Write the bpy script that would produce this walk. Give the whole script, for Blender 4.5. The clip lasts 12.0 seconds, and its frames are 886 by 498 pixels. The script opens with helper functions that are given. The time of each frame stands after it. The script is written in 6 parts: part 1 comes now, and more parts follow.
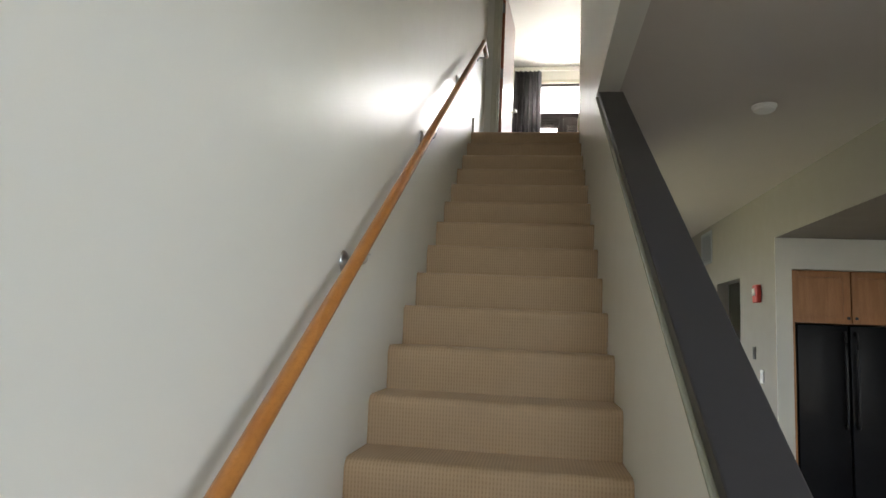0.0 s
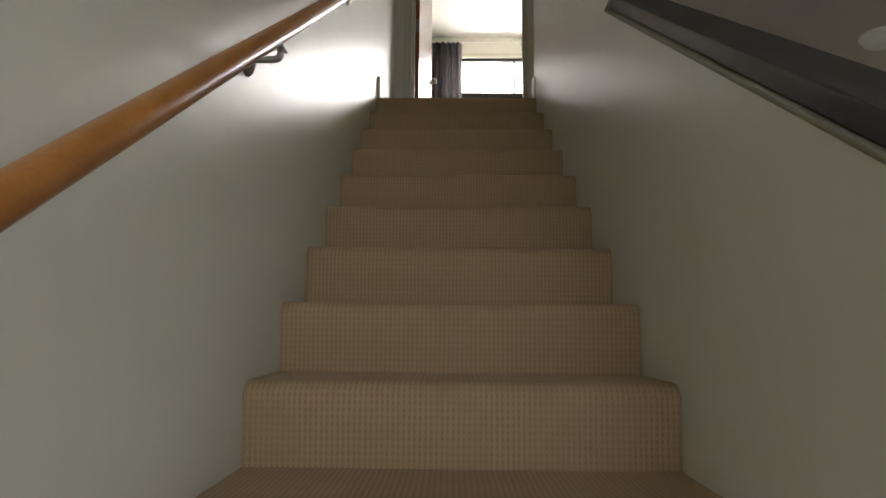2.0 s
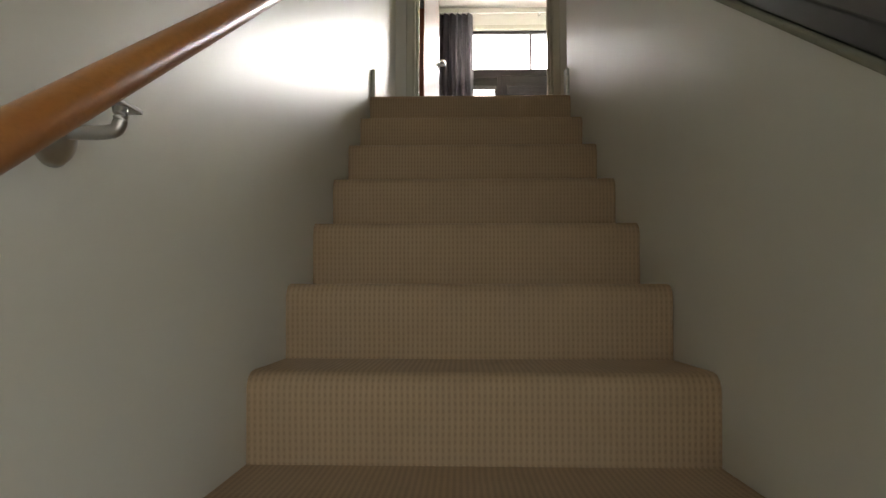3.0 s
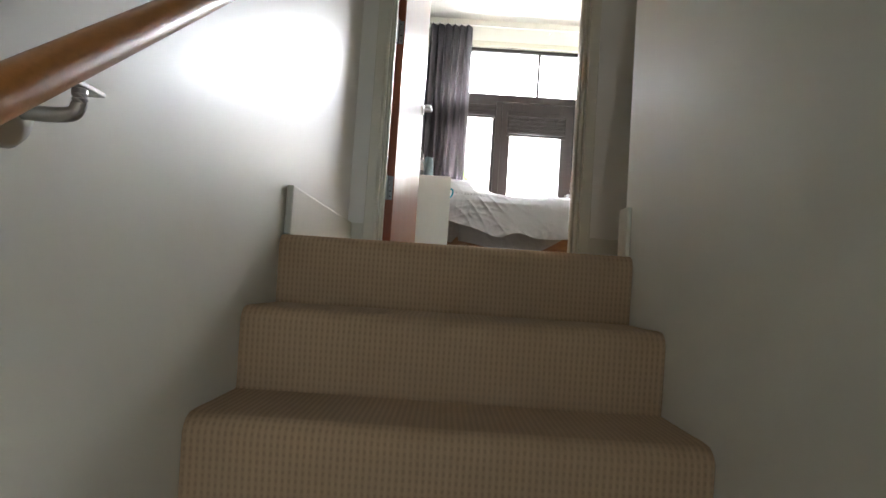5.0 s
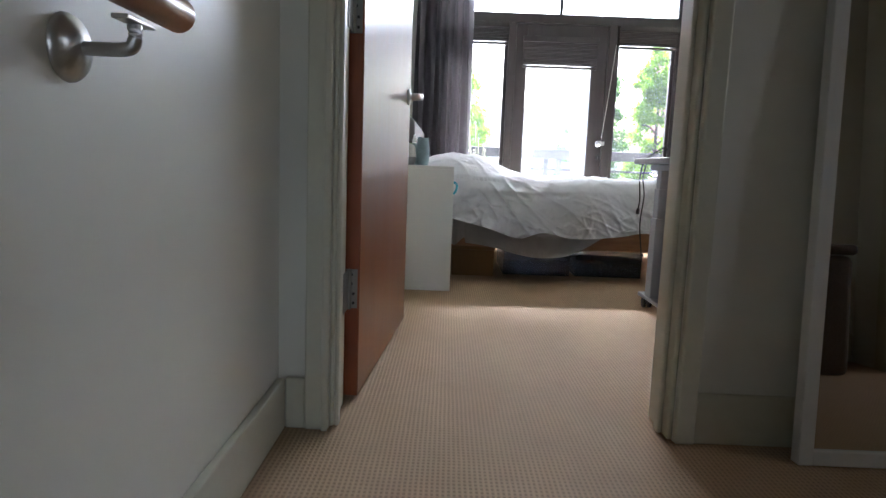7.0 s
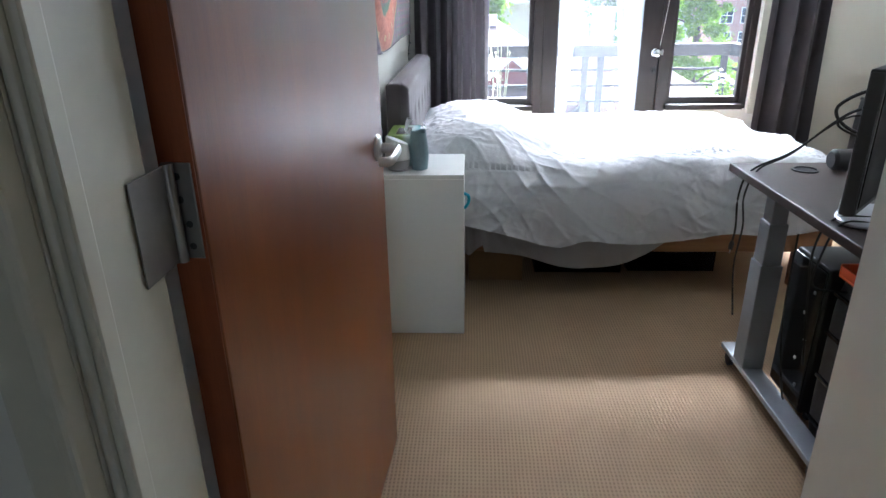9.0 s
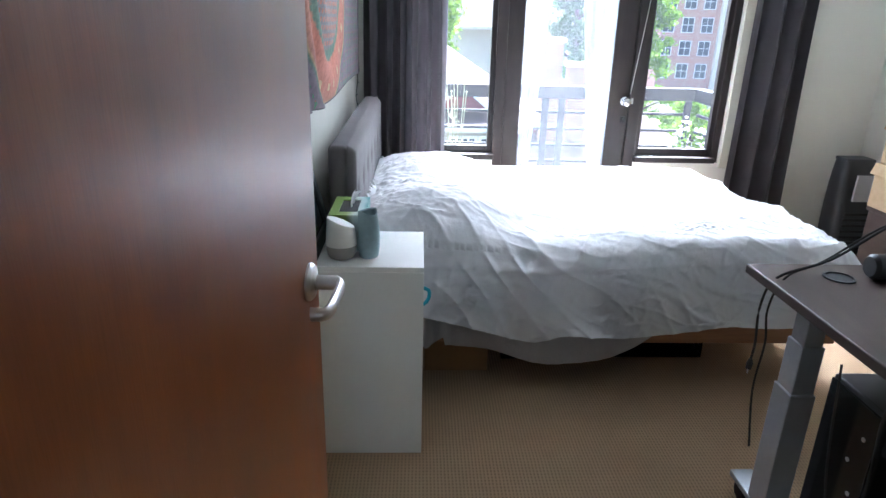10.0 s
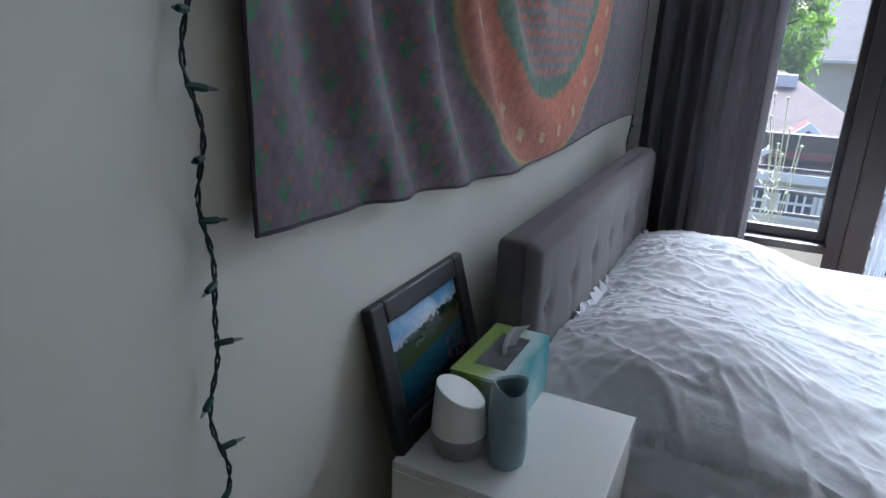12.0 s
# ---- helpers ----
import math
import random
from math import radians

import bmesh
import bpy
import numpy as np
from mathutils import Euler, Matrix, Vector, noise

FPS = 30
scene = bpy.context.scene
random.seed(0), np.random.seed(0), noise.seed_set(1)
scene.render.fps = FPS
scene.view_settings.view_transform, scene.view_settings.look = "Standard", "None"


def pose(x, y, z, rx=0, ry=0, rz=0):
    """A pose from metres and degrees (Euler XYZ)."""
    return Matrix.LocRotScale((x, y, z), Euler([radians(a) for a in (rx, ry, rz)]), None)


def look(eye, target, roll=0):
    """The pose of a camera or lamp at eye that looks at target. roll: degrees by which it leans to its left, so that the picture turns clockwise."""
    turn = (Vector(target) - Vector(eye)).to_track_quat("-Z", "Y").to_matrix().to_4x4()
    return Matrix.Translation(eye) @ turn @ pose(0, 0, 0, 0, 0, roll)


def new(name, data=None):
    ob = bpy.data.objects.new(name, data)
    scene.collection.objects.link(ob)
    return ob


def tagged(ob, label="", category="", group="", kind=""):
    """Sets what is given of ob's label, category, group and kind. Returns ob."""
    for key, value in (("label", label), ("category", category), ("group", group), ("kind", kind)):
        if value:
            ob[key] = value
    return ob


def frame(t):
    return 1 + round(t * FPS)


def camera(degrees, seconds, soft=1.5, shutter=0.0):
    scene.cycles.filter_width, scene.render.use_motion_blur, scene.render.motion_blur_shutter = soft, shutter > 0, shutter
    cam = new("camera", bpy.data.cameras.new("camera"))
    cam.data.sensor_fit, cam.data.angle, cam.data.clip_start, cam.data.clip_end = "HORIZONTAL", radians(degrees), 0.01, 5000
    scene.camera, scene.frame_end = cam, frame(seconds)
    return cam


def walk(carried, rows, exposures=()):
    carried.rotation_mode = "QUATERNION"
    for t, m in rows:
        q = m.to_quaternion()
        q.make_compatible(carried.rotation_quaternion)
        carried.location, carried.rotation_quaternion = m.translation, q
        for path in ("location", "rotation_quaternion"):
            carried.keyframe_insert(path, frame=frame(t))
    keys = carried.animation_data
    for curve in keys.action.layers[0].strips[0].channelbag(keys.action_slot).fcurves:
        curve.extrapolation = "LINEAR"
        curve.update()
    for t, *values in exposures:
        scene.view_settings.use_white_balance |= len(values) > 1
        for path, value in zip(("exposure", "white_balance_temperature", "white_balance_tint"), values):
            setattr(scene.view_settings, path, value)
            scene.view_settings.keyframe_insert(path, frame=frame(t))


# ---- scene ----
cam = camera(70.4, 12.0)
# seconds, eye, point looked at, lean
PATH = [
    (0, (0.613, -5.235, -1.700), (0.309, -3.274, -1.451), 2.7),
    (0.5, (0.517, -4.787, -1.728), (0.285, -2.81, -1.531), 2.0),
    (1, (0.505, -4.238, -1.722), (0.215, -2.261, -1.629), 0.0),
    (1.5, (0.448, -3.826, -1.538), (0.427, -1.831, -1.402), 2.1),
    (2, (0.437, -3.466, -1.304), (0.411, -1.481, -1.063), 0.5),
    (2.5, (0.421, -3.156, -1.121), (0.437, -1.165, -0.93), 0.1),
    (2.7, (0.419, -3.016, -1.035), (0.373, -1.024, -0.866), -0.3),
    (4.3, (0.454, -2.058, -0.4), (0.373, -0.062, -0.31), 0.6),
    (4.5, (0.437, -1.918, -0.301), (0.329, 0.076, -0.196), 0.5),
    (5, (0.434, -1.625, -0.099), (0.424, 0.372, 0.006), 3.8),
    (5.5, (0.421, -1.3, 0.088), (0.376, 0.699, 0.081), 3.4),
    (6, (0.426, -0.982, 0.309), (0.449, 1.018, 0.286), 1.9),
    (6.5, (0.396, -0.701, 0.482), (0.5, 1.292, 0.352), 3.5),
    (7, (0.406, -0.429, 0.67), (0.399, 1.554, 0.407), 2.2),
    (7.2, (0.413, -0.307, 0.752), (0.382, 1.671, 0.461), 2.1),
    (8.8, (0.45, 0.549, 1.204), (0.477, 2.461, 0.62), -0.4),
    (9, (0.467, 0.641, 1.276), (0.375, 2.496, 0.533), -0.9),
    (9.5, (0.461, 0.884, 1.377), (0.501, 2.797, 0.798), 0.8),
    (10, (0.419, 1.157, 1.362), (0.498, 3.034, 0.677), 1.5),
    (10.5, (0.479, 1.479, 1.335), (0.197, 3.328, 0.628), 1.2),
    (11, (0.489, 1.731, 1.333), (0.124, 3.568, 0.629), 4.9),
    (11.5, (0.484, 1.962, 1.321), (-0.029, 3.781, 0.668), 2.2),
    (12, (0.55, 2.14, 1.334), (-0.282, 3.845, 0.699), 2.2),
]
walk(cam, [(t, look(eye, target, roll)) for t, eye, target, roll in PATH],
     exposures=[(0.0, 3.6, 6750, 10), (1.0, 3.4, 6950, 10), (2.0, 3.25, 6950, 10), (2.7, 3.4, 6950, 10), (4.5, 4.05, 6550, 10), (5.5, 3.75, 5900, 10), (6.0, 3.65, 5750, 10),
                (7.0, 3.3, 5600, 10), (9.0, 3.1, 5300, 10), (9.5, 3.05, 5250, 10), (10.0, 2.95, 5200, 10), (10.5, 2.5, 5200, 10), (11.0, 2.25, 5200, 10), (12.0, 1.7, 5150, 10)])
# ---- world, sun and large lights ----
world = bpy.data.worlds.new("sky")
scene.world = world
world.use_nodes = True
wn = world.node_tree
sky = wn.nodes.new("ShaderNodeTexSky")
sky.sky_type, sky.sun_disc = "NISHITA", False
sky.sun_elevation, sky.sun_rotation = radians(53), radians(6)
sky.air_density, sky.dust_density, sky.ozone_density = 1.0, 7.0, 1.0
wn.nodes["Background"].inputs["Strength"].default_value = 0.15
wn.links.new(sky.outputs[0], wn.nodes["Background"].inputs["Color"])

sun = new("sun", bpy.data.lights.new("sun", "SUN"))
sun.data.energy, sun.data.angle, sun.data.color = 4.8, radians(28), (1.0, 0.97, 0.93)
sun.matrix_world = look((0, 0, 0), (-0.063, -0.599, -0.799))

# daylight standing in the two tall living-room windows around the start of the walk
for spot, aim, watts in (((5.34, -6.9, -0.6), (0, -6.9, -0.6), 6), ((1.5, -9.36, 0.55), (1.5, 0, 0.55), 6.8)):
    glow = new("living_room_daylight", bpy.data.lights.new("living_room_daylight", "AREA"))
    glow.data.shape, glow.data.size, glow.data.size_y = "RECTANGLE", 2.4, 3.8
    glow.data.energy, glow.data.color = watts, (0.95, 0.97, 1.0)
    glow.matrix_world = look(spot, aim)
# sky light standing in the transom over the balcony door
upper = new("transom_daylight", bpy.data.lights.new("transom_daylight", "AREA"))
upper.data.shape, upper.data.size, upper.data.size_y = "RECTANGLE", 1.94, 0.46
upper.data.energy, upper.data.color = 5, (0.95, 0.98, 1.0)
upper.matrix_world = look((1.33, 5.26, 2.22), (1.33, 0, 1.9))

# unseen warm fill lamp added in the room off the upper hall
side = new("side_room_fill", bpy.data.lights.new("side_room_fill", "AREA"))
side.data.shape, side.data.size, side.data.size_y, side.data.energy, side.data.color = "RECTANGLE", 0.6, 0.9, 0.42, (1.0, 0.74, 0.42)
side.matrix_world = look((3.28, -0.2, 1.55), (1.3, 0.6, 1.1))

# ---- materials ----
def nodes_of(name):
    m = bpy.data.materials.new(name)
    m.use_nodes = True
    t = m.node_tree
    return m, t, t.nodes["Principled BSDF"]


def link(t, a, b):
    t.links.new(a, b)


def math_node(t, op, a, b=None):
    n = t.nodes.new("ShaderNodeMath")
    n.operation = op
    for i, v in enumerate((a, b)):
        if v is None:
            continue
        if isinstance(v, (int, float)):
            n.inputs[i].default_value = v
        else:
            link(t, v, n.inputs[i])
    return n.outputs[0]


def noise_node(t, scale, detail=4.0, stretch=None, source="Object", rough=0.55):
    co = t.nodes.new("ShaderNodeTexCoord")
    n = t.nodes.new("ShaderNodeTexNoise")
    n.inputs["Scale"].default_value, n.inputs["Detail"].default_value = scale, detail
    n.inputs["Roughness"].default_value = rough
    out = co.outputs[source]
    if stretch:
        mp = t.nodes.new("ShaderNodeMapping")
        mp.inputs["Scale"].default_value = stretch
        link(t, out, mp.inputs["Vector"])
        out = mp.outputs[0]
    link(t, out, n.inputs["Vector"])
    return n.outputs["Fac"]


def ramp(t, fac, stops):
    r = t.nodes.new("ShaderNodeValToRGB")
    e = r.color_ramp.elements
    while len(e) < len(stops):
        e.new(0.5)
    for el, (p, c) in zip(e, stops):
        el.position, el.color = p, (*c, 1)
    link(t, fac, r.inputs[0])
    return r.outputs[0]


def mix(t, fac, a, b, kind="MIX"):
    n = t.nodes.new("ShaderNodeMix")
    n.data_type, n.blend_type = "RGBA", kind
    for i, v in ((0, fac), (6, a), (7, b)):
        if isinstance(v, (int, float)):
            n.inputs[i].default_value = v
        elif isinstance(v, tuple):
            n.inputs[i].default_value = (*v, 1)
        else:
            link(t, v, n.inputs[i])
    return n.outputs[2]


def bump(t, b, height, strength=0.3, dist=0.01, after=None):
    n = t.nodes.new("ShaderNodeBump")
    n.inputs["Strength"].default_value, n.inputs["Distance"].default_value = strength, dist
    link(t, height, n.inputs["Height"])
    if after is not None:
        link(t, after, n.inputs["Normal"])
    link(t, n.outputs[0], b.inputs["Normal"])
    return n.outputs[0]


def plain(name, color, rough=0.5, metal=0.0, var=0.12, coarse=3.0, fine=60.0, relief=0.1, dist=0.002, stretch=None, spec=0.5):
    """Paint, plastic, metal or stone: two scales of tone and a fine relief."""
    m, t, b = nodes_of(name)
    c1 = noise_node(t, coarse, 3, stretch)
    c2 = noise_node(t, fine, 3, stretch)
    f = math_node(t, "ADD", math_node(t, "MULTIPLY", c1, 0.65), math_node(t, "MULTIPLY", c2, 0.35))
    lo, hi = tuple(c * (1 - var) for c in color), tuple(min(c * (1 + var), 0.95) for c in color)
    link(t, ramp(t, f, ((0.3, lo), (0.7, hi))), b.inputs["Base Color"])
    link(t, math_node(t, "ADD", rough - 0.06, math_node(t, "MULTIPLY", c1, 0.12)), b.inputs["Roughness"])
    b.inputs["Metallic"].default_value = metal
    b.inputs["Specular IOR Level"].default_value = spec
    if relief:
        bump(t, b, c2, relief, dist)
    return m


def wall_paint(name, color, rough=0.42):
    """Eggshell paint with roller stipple, faint scuffs and uneven gloss."""
    m, t, b = nodes_of(name)
    big, mid, fine = noise_node(t, 0.9, 3), noise_node(t, 7, 4), noise_node(t, 260, 2)
    scuff = noise_node(t, 3.2, 6, (1.0, 6.0, 1.2), rough=0.7)
    base = ramp(t, big, ((0.3, tuple(c * 0.95 for c in color)), (0.7, color)))
    dirty = mix(t, ramp(t, scuff, ((0.70, (0, 0, 0)), (0.80, (0.35, 0.35, 0.35)))), base, tuple(c * 0.8 for c in color))
    link(t, dirty, b.inputs["Base Color"])
    link(t, math_node(t, "ADD", rough - 0.1, math_node(t, "MULTIPLY", mid, 0.2)), b.inputs["Roughness"])
    b.inputs["Specular IOR Level"].default_value = 0.32
    first = bump(t, b, fine, 0.08, 0.0015)
    bump(t, b, mid, 0.06, 0.012, first)
    return m


def carpet_material(name, color, depth=0.5):
    """Loop-pile carpet: pale ribs along the length, with rows of small hollows between them, their shade painted dark.
    """
    m, t, b = nodes_of(name)
    co = t.nodes.new("ShaderNodeTexCoord")
    sp = t.nodes.new("ShaderNodeSeparateXYZ")
    link(t, co.outputs["UV"], sp.inputs[0])
    wob = math_node(t, "MULTIPLY", noise_node(t, 9, 2), 2.2)
    jit = math_node(t, "MULTIPLY", noise_node(t, 70, 1), 2.4)
    u = math_node(t, "SINE", math_node(t, "ADD", math_node(t, "MULTIPLY", sp.outputs[0], 2 * math.pi / 0.0115), wob))
    v = math_node(t, "SINE", math_node(t, "ADD", math_node(t, "MULTIPLY", sp.outputs[1], 2 * math.pi / 0.0150), jit))
    gap = math_node(t, "MINIMUM", math_node(t, "MAXIMUM", math_node(t, "SUBTRACT", 0.55, u), 0.0), 1.0)
    row = math_node(t, "MINIMUM", math_node(t, "MAXIMUM", math_node(t, "ADD", math_node(t, "MULTIPLY", v, 0.9), 0.45), 0.0), 1.0)
    hollow = math_node(t, "MULTIPLY", gap, row)
    cell = math_node(t, "SUBTRACT", math_node(t, "ADD", 0.72, math_node(t, "MULTIPLY", u, 0.20)), math_node(t, "MULTIPLY", hollow, depth))
    fibre, wear, patch = noise_node(t, 420, 3), noise_node(t, 2.2, 4), noise_node(t, 13, 4)
    tone = ramp(t, cell, ((0.10, tuple(c * 0.56 for c in color)), (0.5, tuple(c * 0.92 for c in color)), (0.92, tuple(c * 1.22 for c in color))))
    tone = mix(t, 0.3, tone, ramp(t, fibre, ((0.3, tuple(c * 0.75 for c in color)), (0.7, tuple(c * 1.2 for c in color)))))
    tone = mix(t, ramp(t, wear, ((0.35, (0, 0, 0)), (0.75, (0.5, 0.5, 0.5)))), tone, tuple(c * 0.78 for c in color))
    tone = mix(t, ramp(t, patch, ((0.5, (0, 0, 0)), (0.8, (0.3, 0.3, 0.3)))), tone, tuple(c * 0.7 for c in color))
    link(t, tone, b.inputs["Base Color"])
    b.inputs["Roughness"].default_value = 0.75
    b.inputs["Specular IOR Level"].default_value = 0.2
    b.inputs["Sheen Weight"].default_value, b.inputs["Sheen Roughness"].default_value = 0.14, 0.45
    b.inputs["Sheen Tint"].default_value = (0.95, 0.74, 0.52, 1)
    first = bump(t, b, cell, 0.35, 0.003)
    bump(t, b, fibre, 0.12, 0.0006, first)
    return m


def wood(name, dark, light, rough=0.4, grain=(1, 1, 14), scale=5.0, coat=0.0, knots=0.0, figure=0.0):
    m, t, b = nodes_of(name)
    g = noise_node(t, scale, 6, grain, rough=0.65)
    f = noise_node(t, scale * 16, 4, grain)
    c = ramp(t, g, ((0.25, dark), (0.5, tuple((p + q) / 2 for p, q in zip(dark, light))), (0.75, light)))
    c = mix(t, ramp(t, f, ((0.45, (0, 0, 0)), (0.8, (0.5, 0.5, 0.5)))), c, tuple(p * 0.7 for p in dark))
    if knots:
        c = mix(t, ramp(t, noise_node(t, 9, 1, (1, 0.6, 0.6)), ((0.72, (0, 0, 0)), (0.78, (knots, knots, knots)))), c, tuple(p * 0.25 for p in dark))
    if figure:
        c = mix(t, ramp(t, noise_node(t, 2.6, 5, (1.5, 1.5, 0.5), rough=0.7), ((0.42, (0, 0, 0)), (0.75, (figure, figure, figure)))), c, tuple(p * 0.62 for p in dark))
    link(t, c, b.inputs["Base Color"])
    link(t, math_node(t, "ADD", rough - 0.06, math_node(t, "MULTIPLY", g, 0.12)), b.inputs["Roughness"])
    b.inputs["Coat Weight"].default_value = coat
    b.inputs["Coat Roughness"].default_value = 0.25
    bump(t, b, f, 0.08, 0.002)
    return m


def cloth(name, color, weave=700.0, var=0.12, crumple=0.0, rough=0.9, sheen=0.2):
    m, t, b = nodes_of(name)
    w, c = noise_node(t, weave, 2), noise_node(t, 4, 4)
    f = math_node(t, "ADD", math_node(t, "MULTIPLY", w, 0.5), math_node(t, "MULTIPLY", c, 0.5))
    link(t, ramp(t, f, ((0.3, tuple(x * (1 - var) for x in color)), (0.7, tuple(min(0.92, x * (1 + var)) for x in color)))), b.inputs["Base Color"])
    b.inputs["Roughness"].default_value, b.inputs["Sheen Weight"].default_value = rough, sheen
    b.inputs["Specular IOR Level"].default_value = 0.2
    first = bump(t, b, w, 0.25, 0.001)
    if crumple:
        bump(t, b, noise_node(t, 26, 5, (1, 1, 1), rough=0.6), crumple, 0.02, first)
    return m


def clear_glass(name, tint=(1, 1, 1), rough=0.0):
    m, t, b = nodes_of(name)
    b.inputs["Base Color"].default_value = (*tint, 1)
    b.inputs["Transmission Weight"].default_value, b.inputs["Roughness"].default_value = 1.0, rough
    b.inputs["IOR"].default_value = 1.05
    return m


WALL = wall_paint("wall_paint", (0.74, 0.725, 0.645), 0.37)
# wall paint darkened to stand in for weak light in the lower hall
DIM_HALL = wall_paint("dim_hall_paint", (0.25, 0.226, 0.192), 0.55)
CEIL = wall_paint("ceiling_paint", (0.74, 0.73, 0.69), 0.75)
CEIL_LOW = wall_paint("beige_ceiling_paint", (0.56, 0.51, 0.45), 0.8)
TRIM = plain("trim_paint", (0.59, 0.57, 0.455), 0.38, var=0.05, relief=0.04)
OLIVE = plain("olive_paint", (0.24, 0.23, 0.165), 0.6, var=0.08, relief=0.04)
CARPET = carpet_material("loop_carpet", (0.40, 0.280, 0.168), 0.64)
# same carpet with less shade painted into its hollows
STAIR_CARPET = carpet_material("faint_shade_stair_carpet", (0.375, 0.254, 0.144), 0.26)
RAIL_WOOD = wood("rail_wood", (0.30, 0.10, 0.02), (0.50, 0.21, 0.05), 0.32, (1.5, 0.6, 1.0), 9, 0.4, 0.75)
DOOR_WOOD = wood("door_veneer", (0.145, 0.036, 0.007), (0.225, 0.068, 0.013), 0.31, (9, 9, 0.45), 3.0, 0.04, 0.0, 0.55)
DOOR_EDGE = wood("door_edge", (0.22, 0.05, 0.015), (0.30, 0.075, 0.02), 0.4, (9, 9, 0.5), 4.0, 0.2)
OAK = wood("cabinet_wood", (0.32, 0.13, 0.04), (0.47, 0.22, 0.08), 0.45, (6, 6, 0.6), 4.0)
BED_WOOD = wood("bed_wood", (0.22, 0.10, 0.04), (0.38, 0.19, 0.08), 0.5, (0.6, 6, 6), 5.0)
FRAME_WOOD = wood("dark_window_frame", (0.016, 0.011, 0.010), (0.036, 0.026, 0.022), 0.5, (6, 6, 0.5), 4.0)
DECK_WOOD = wood("dark_deck_wood", (0.016, 0.015, 0.018), (0.04, 0.036, 0.042), 0.65, (0.6, 6, 6), 4.0)
DESK_WOOD = wood("desk_laminate", (0.045, 0.03, 0.025), (0.09, 0.062, 0.052), 0.4, (7, 0.7, 7), 3.0)
BOX_WOOD = wood("pale_box_card", (0.52, 0.36, 0.19), (0.66, 0.49, 0.29), 0.7, (0.7, 5, 5), 5.0)
YELLOW_BOX = plain("yellow_box_card", (0.20, 0.105, 0.03), 0.7)
CAP = plain("charcoal_paint", (0.030, 0.028, 0.028), 0.34, var=0.10, relief=0.05)
HINGE_STEEL = plain("dull_hinge_steel", (0.27, 0.26, 0.245), 0.42, 1.0, 0.12, relief=0.06)
STEEL = plain("brushed_nickel", (0.55, 0.54, 0.52), 0.34, 1.0, 0.08, relief=0.05)
CHROME = plain("polished_chrome", (0.75, 0.75, 0.75), 0.12, 1.0, 0.03, relief=0.0)
GREY_METAL = plain("grey_powder_coat", (0.32, 0.34, 0.37), 0.45, 0.2, 0.08)
SILVER = plain("silver_plastic", (0.55, 0.57, 0.6), 0.35, 0.4, 0.06)
BLACK = plain("black_plastic", (0.018, 0.018, 0.019), 0.45, var=0.2)
BLACK_GLOSS = plain("black_gloss", (0.008, 0.008, 0.009), 0.12, var=0.2, relief=0.02)
SCREEN = plain("matt_screen", (0.006, 0.006, 0.007), 0.6, var=0.1, relief=0.0, spec=0.15)
FRIDGE = plain("black_enamel", (0.010, 0.010, 0.011), 0.3, var=0.2, relief=0.05, spec=0.12)
GREY_DARK = plain("dark_grey_plastic", (0.045, 0.047, 0.05), 0.4, var=0.15)
RUBBER = plain("black_rubber", (0.02, 0.02, 0.02), 0.75, var=0.2)
WHITE_LAM = plain("white_laminate", (0.72, 0.72, 0.68), 0.35, var=0.03, relief=0.03)
WHITE_PLASTIC = plain("white_plastic", (0.75, 0.74, 0.70), 0.4, var=0.04)
ORANGE = plain("orange_plastic", (0.75, 0.11, 0.02), 0.45, var=0.08)
RED = plain("red_enamel", (0.45, 0.03, 0.02), 0.4, var=0.08)
GREEN = plain("green_plastic", (0.012, 0.06, 0.045), 0.45, var=0.15)
WIRE_GREEN = plain("dark_green_wire", (0.012, 0.03, 0.022), 0.5, var=0.2)
BLUE = plain("blue_cord", (0.04, 0.40, 0.55), 0.5)
CERAMIC = plain("blue_grey_glaze", (0.235, 0.32, 0.345), 0.42, var=0.14, coarse=14)
SPK_FABRIC = cloth("grey_knit", (0.30, 0.29, 0.28), 900)
CURTAIN = cloth("curtain_cloth", (0.108, 0.098, 0.104), 500, 0.15, 0.1)
UPHOLSTERY = cloth("headboard_linen", (0.135, 0.118, 0.118), 520, 0.22, 0.05)
DUVET = cloth("white_linen", (0.85, 0.85, 0.86), 600, 0.03, 0.12)
SHEET = cloth("grey_beige_sheet", (0.50, 0.46, 0.42), 600, 0.08, 0.35)
MATTRESS = cloth("mattress_ticking", (0.62, 0.6, 0.57), 300)
HEM = cloth("plum_hem", (0.075, 0.055, 0.068), 700)
HAMPER = cloth("brown_weave", (0.11, 0.08, 0.06), 180, 0.4)
FILM = plain("slot_film", (0.13, 0.13, 0.135), 0.18, var=0.2, coarse=30)
PAPER = plain("tissue_paper", (0.82, 0.82, 0.82), 0.9, var=0.04)
def window_glass(name, film):
    """Clear pane with a thin uneven translucent veil that stands in for glare."""
    m, t, b = nodes_of(name)
    b.inputs["Transmission Weight"].default_value, b.inputs["Roughness"].default_value, b.inputs["IOR"].default_value = 1.0, 0.0, 1.05
    veil = t.nodes.new("ShaderNodeBsdfTranslucent")
    veil.inputs[0].default_value = (0.86, 0.92, 1.0, 1)
    mx = t.nodes.new("ShaderNodeMixShader")
    link(t, math_node(t, "ADD", film * 0.6, math_node(t, "MULTIPLY", noise_node(t, 5, 4), film * 0.8)), mx.inputs[0])
    link(t, b.outputs[0], mx.inputs[1])
    link(t, veil.outputs[0], mx.inputs[2])
    link(t, mx.outputs[0], t.nodes["Material Output"].inputs["Surface"])
    return m


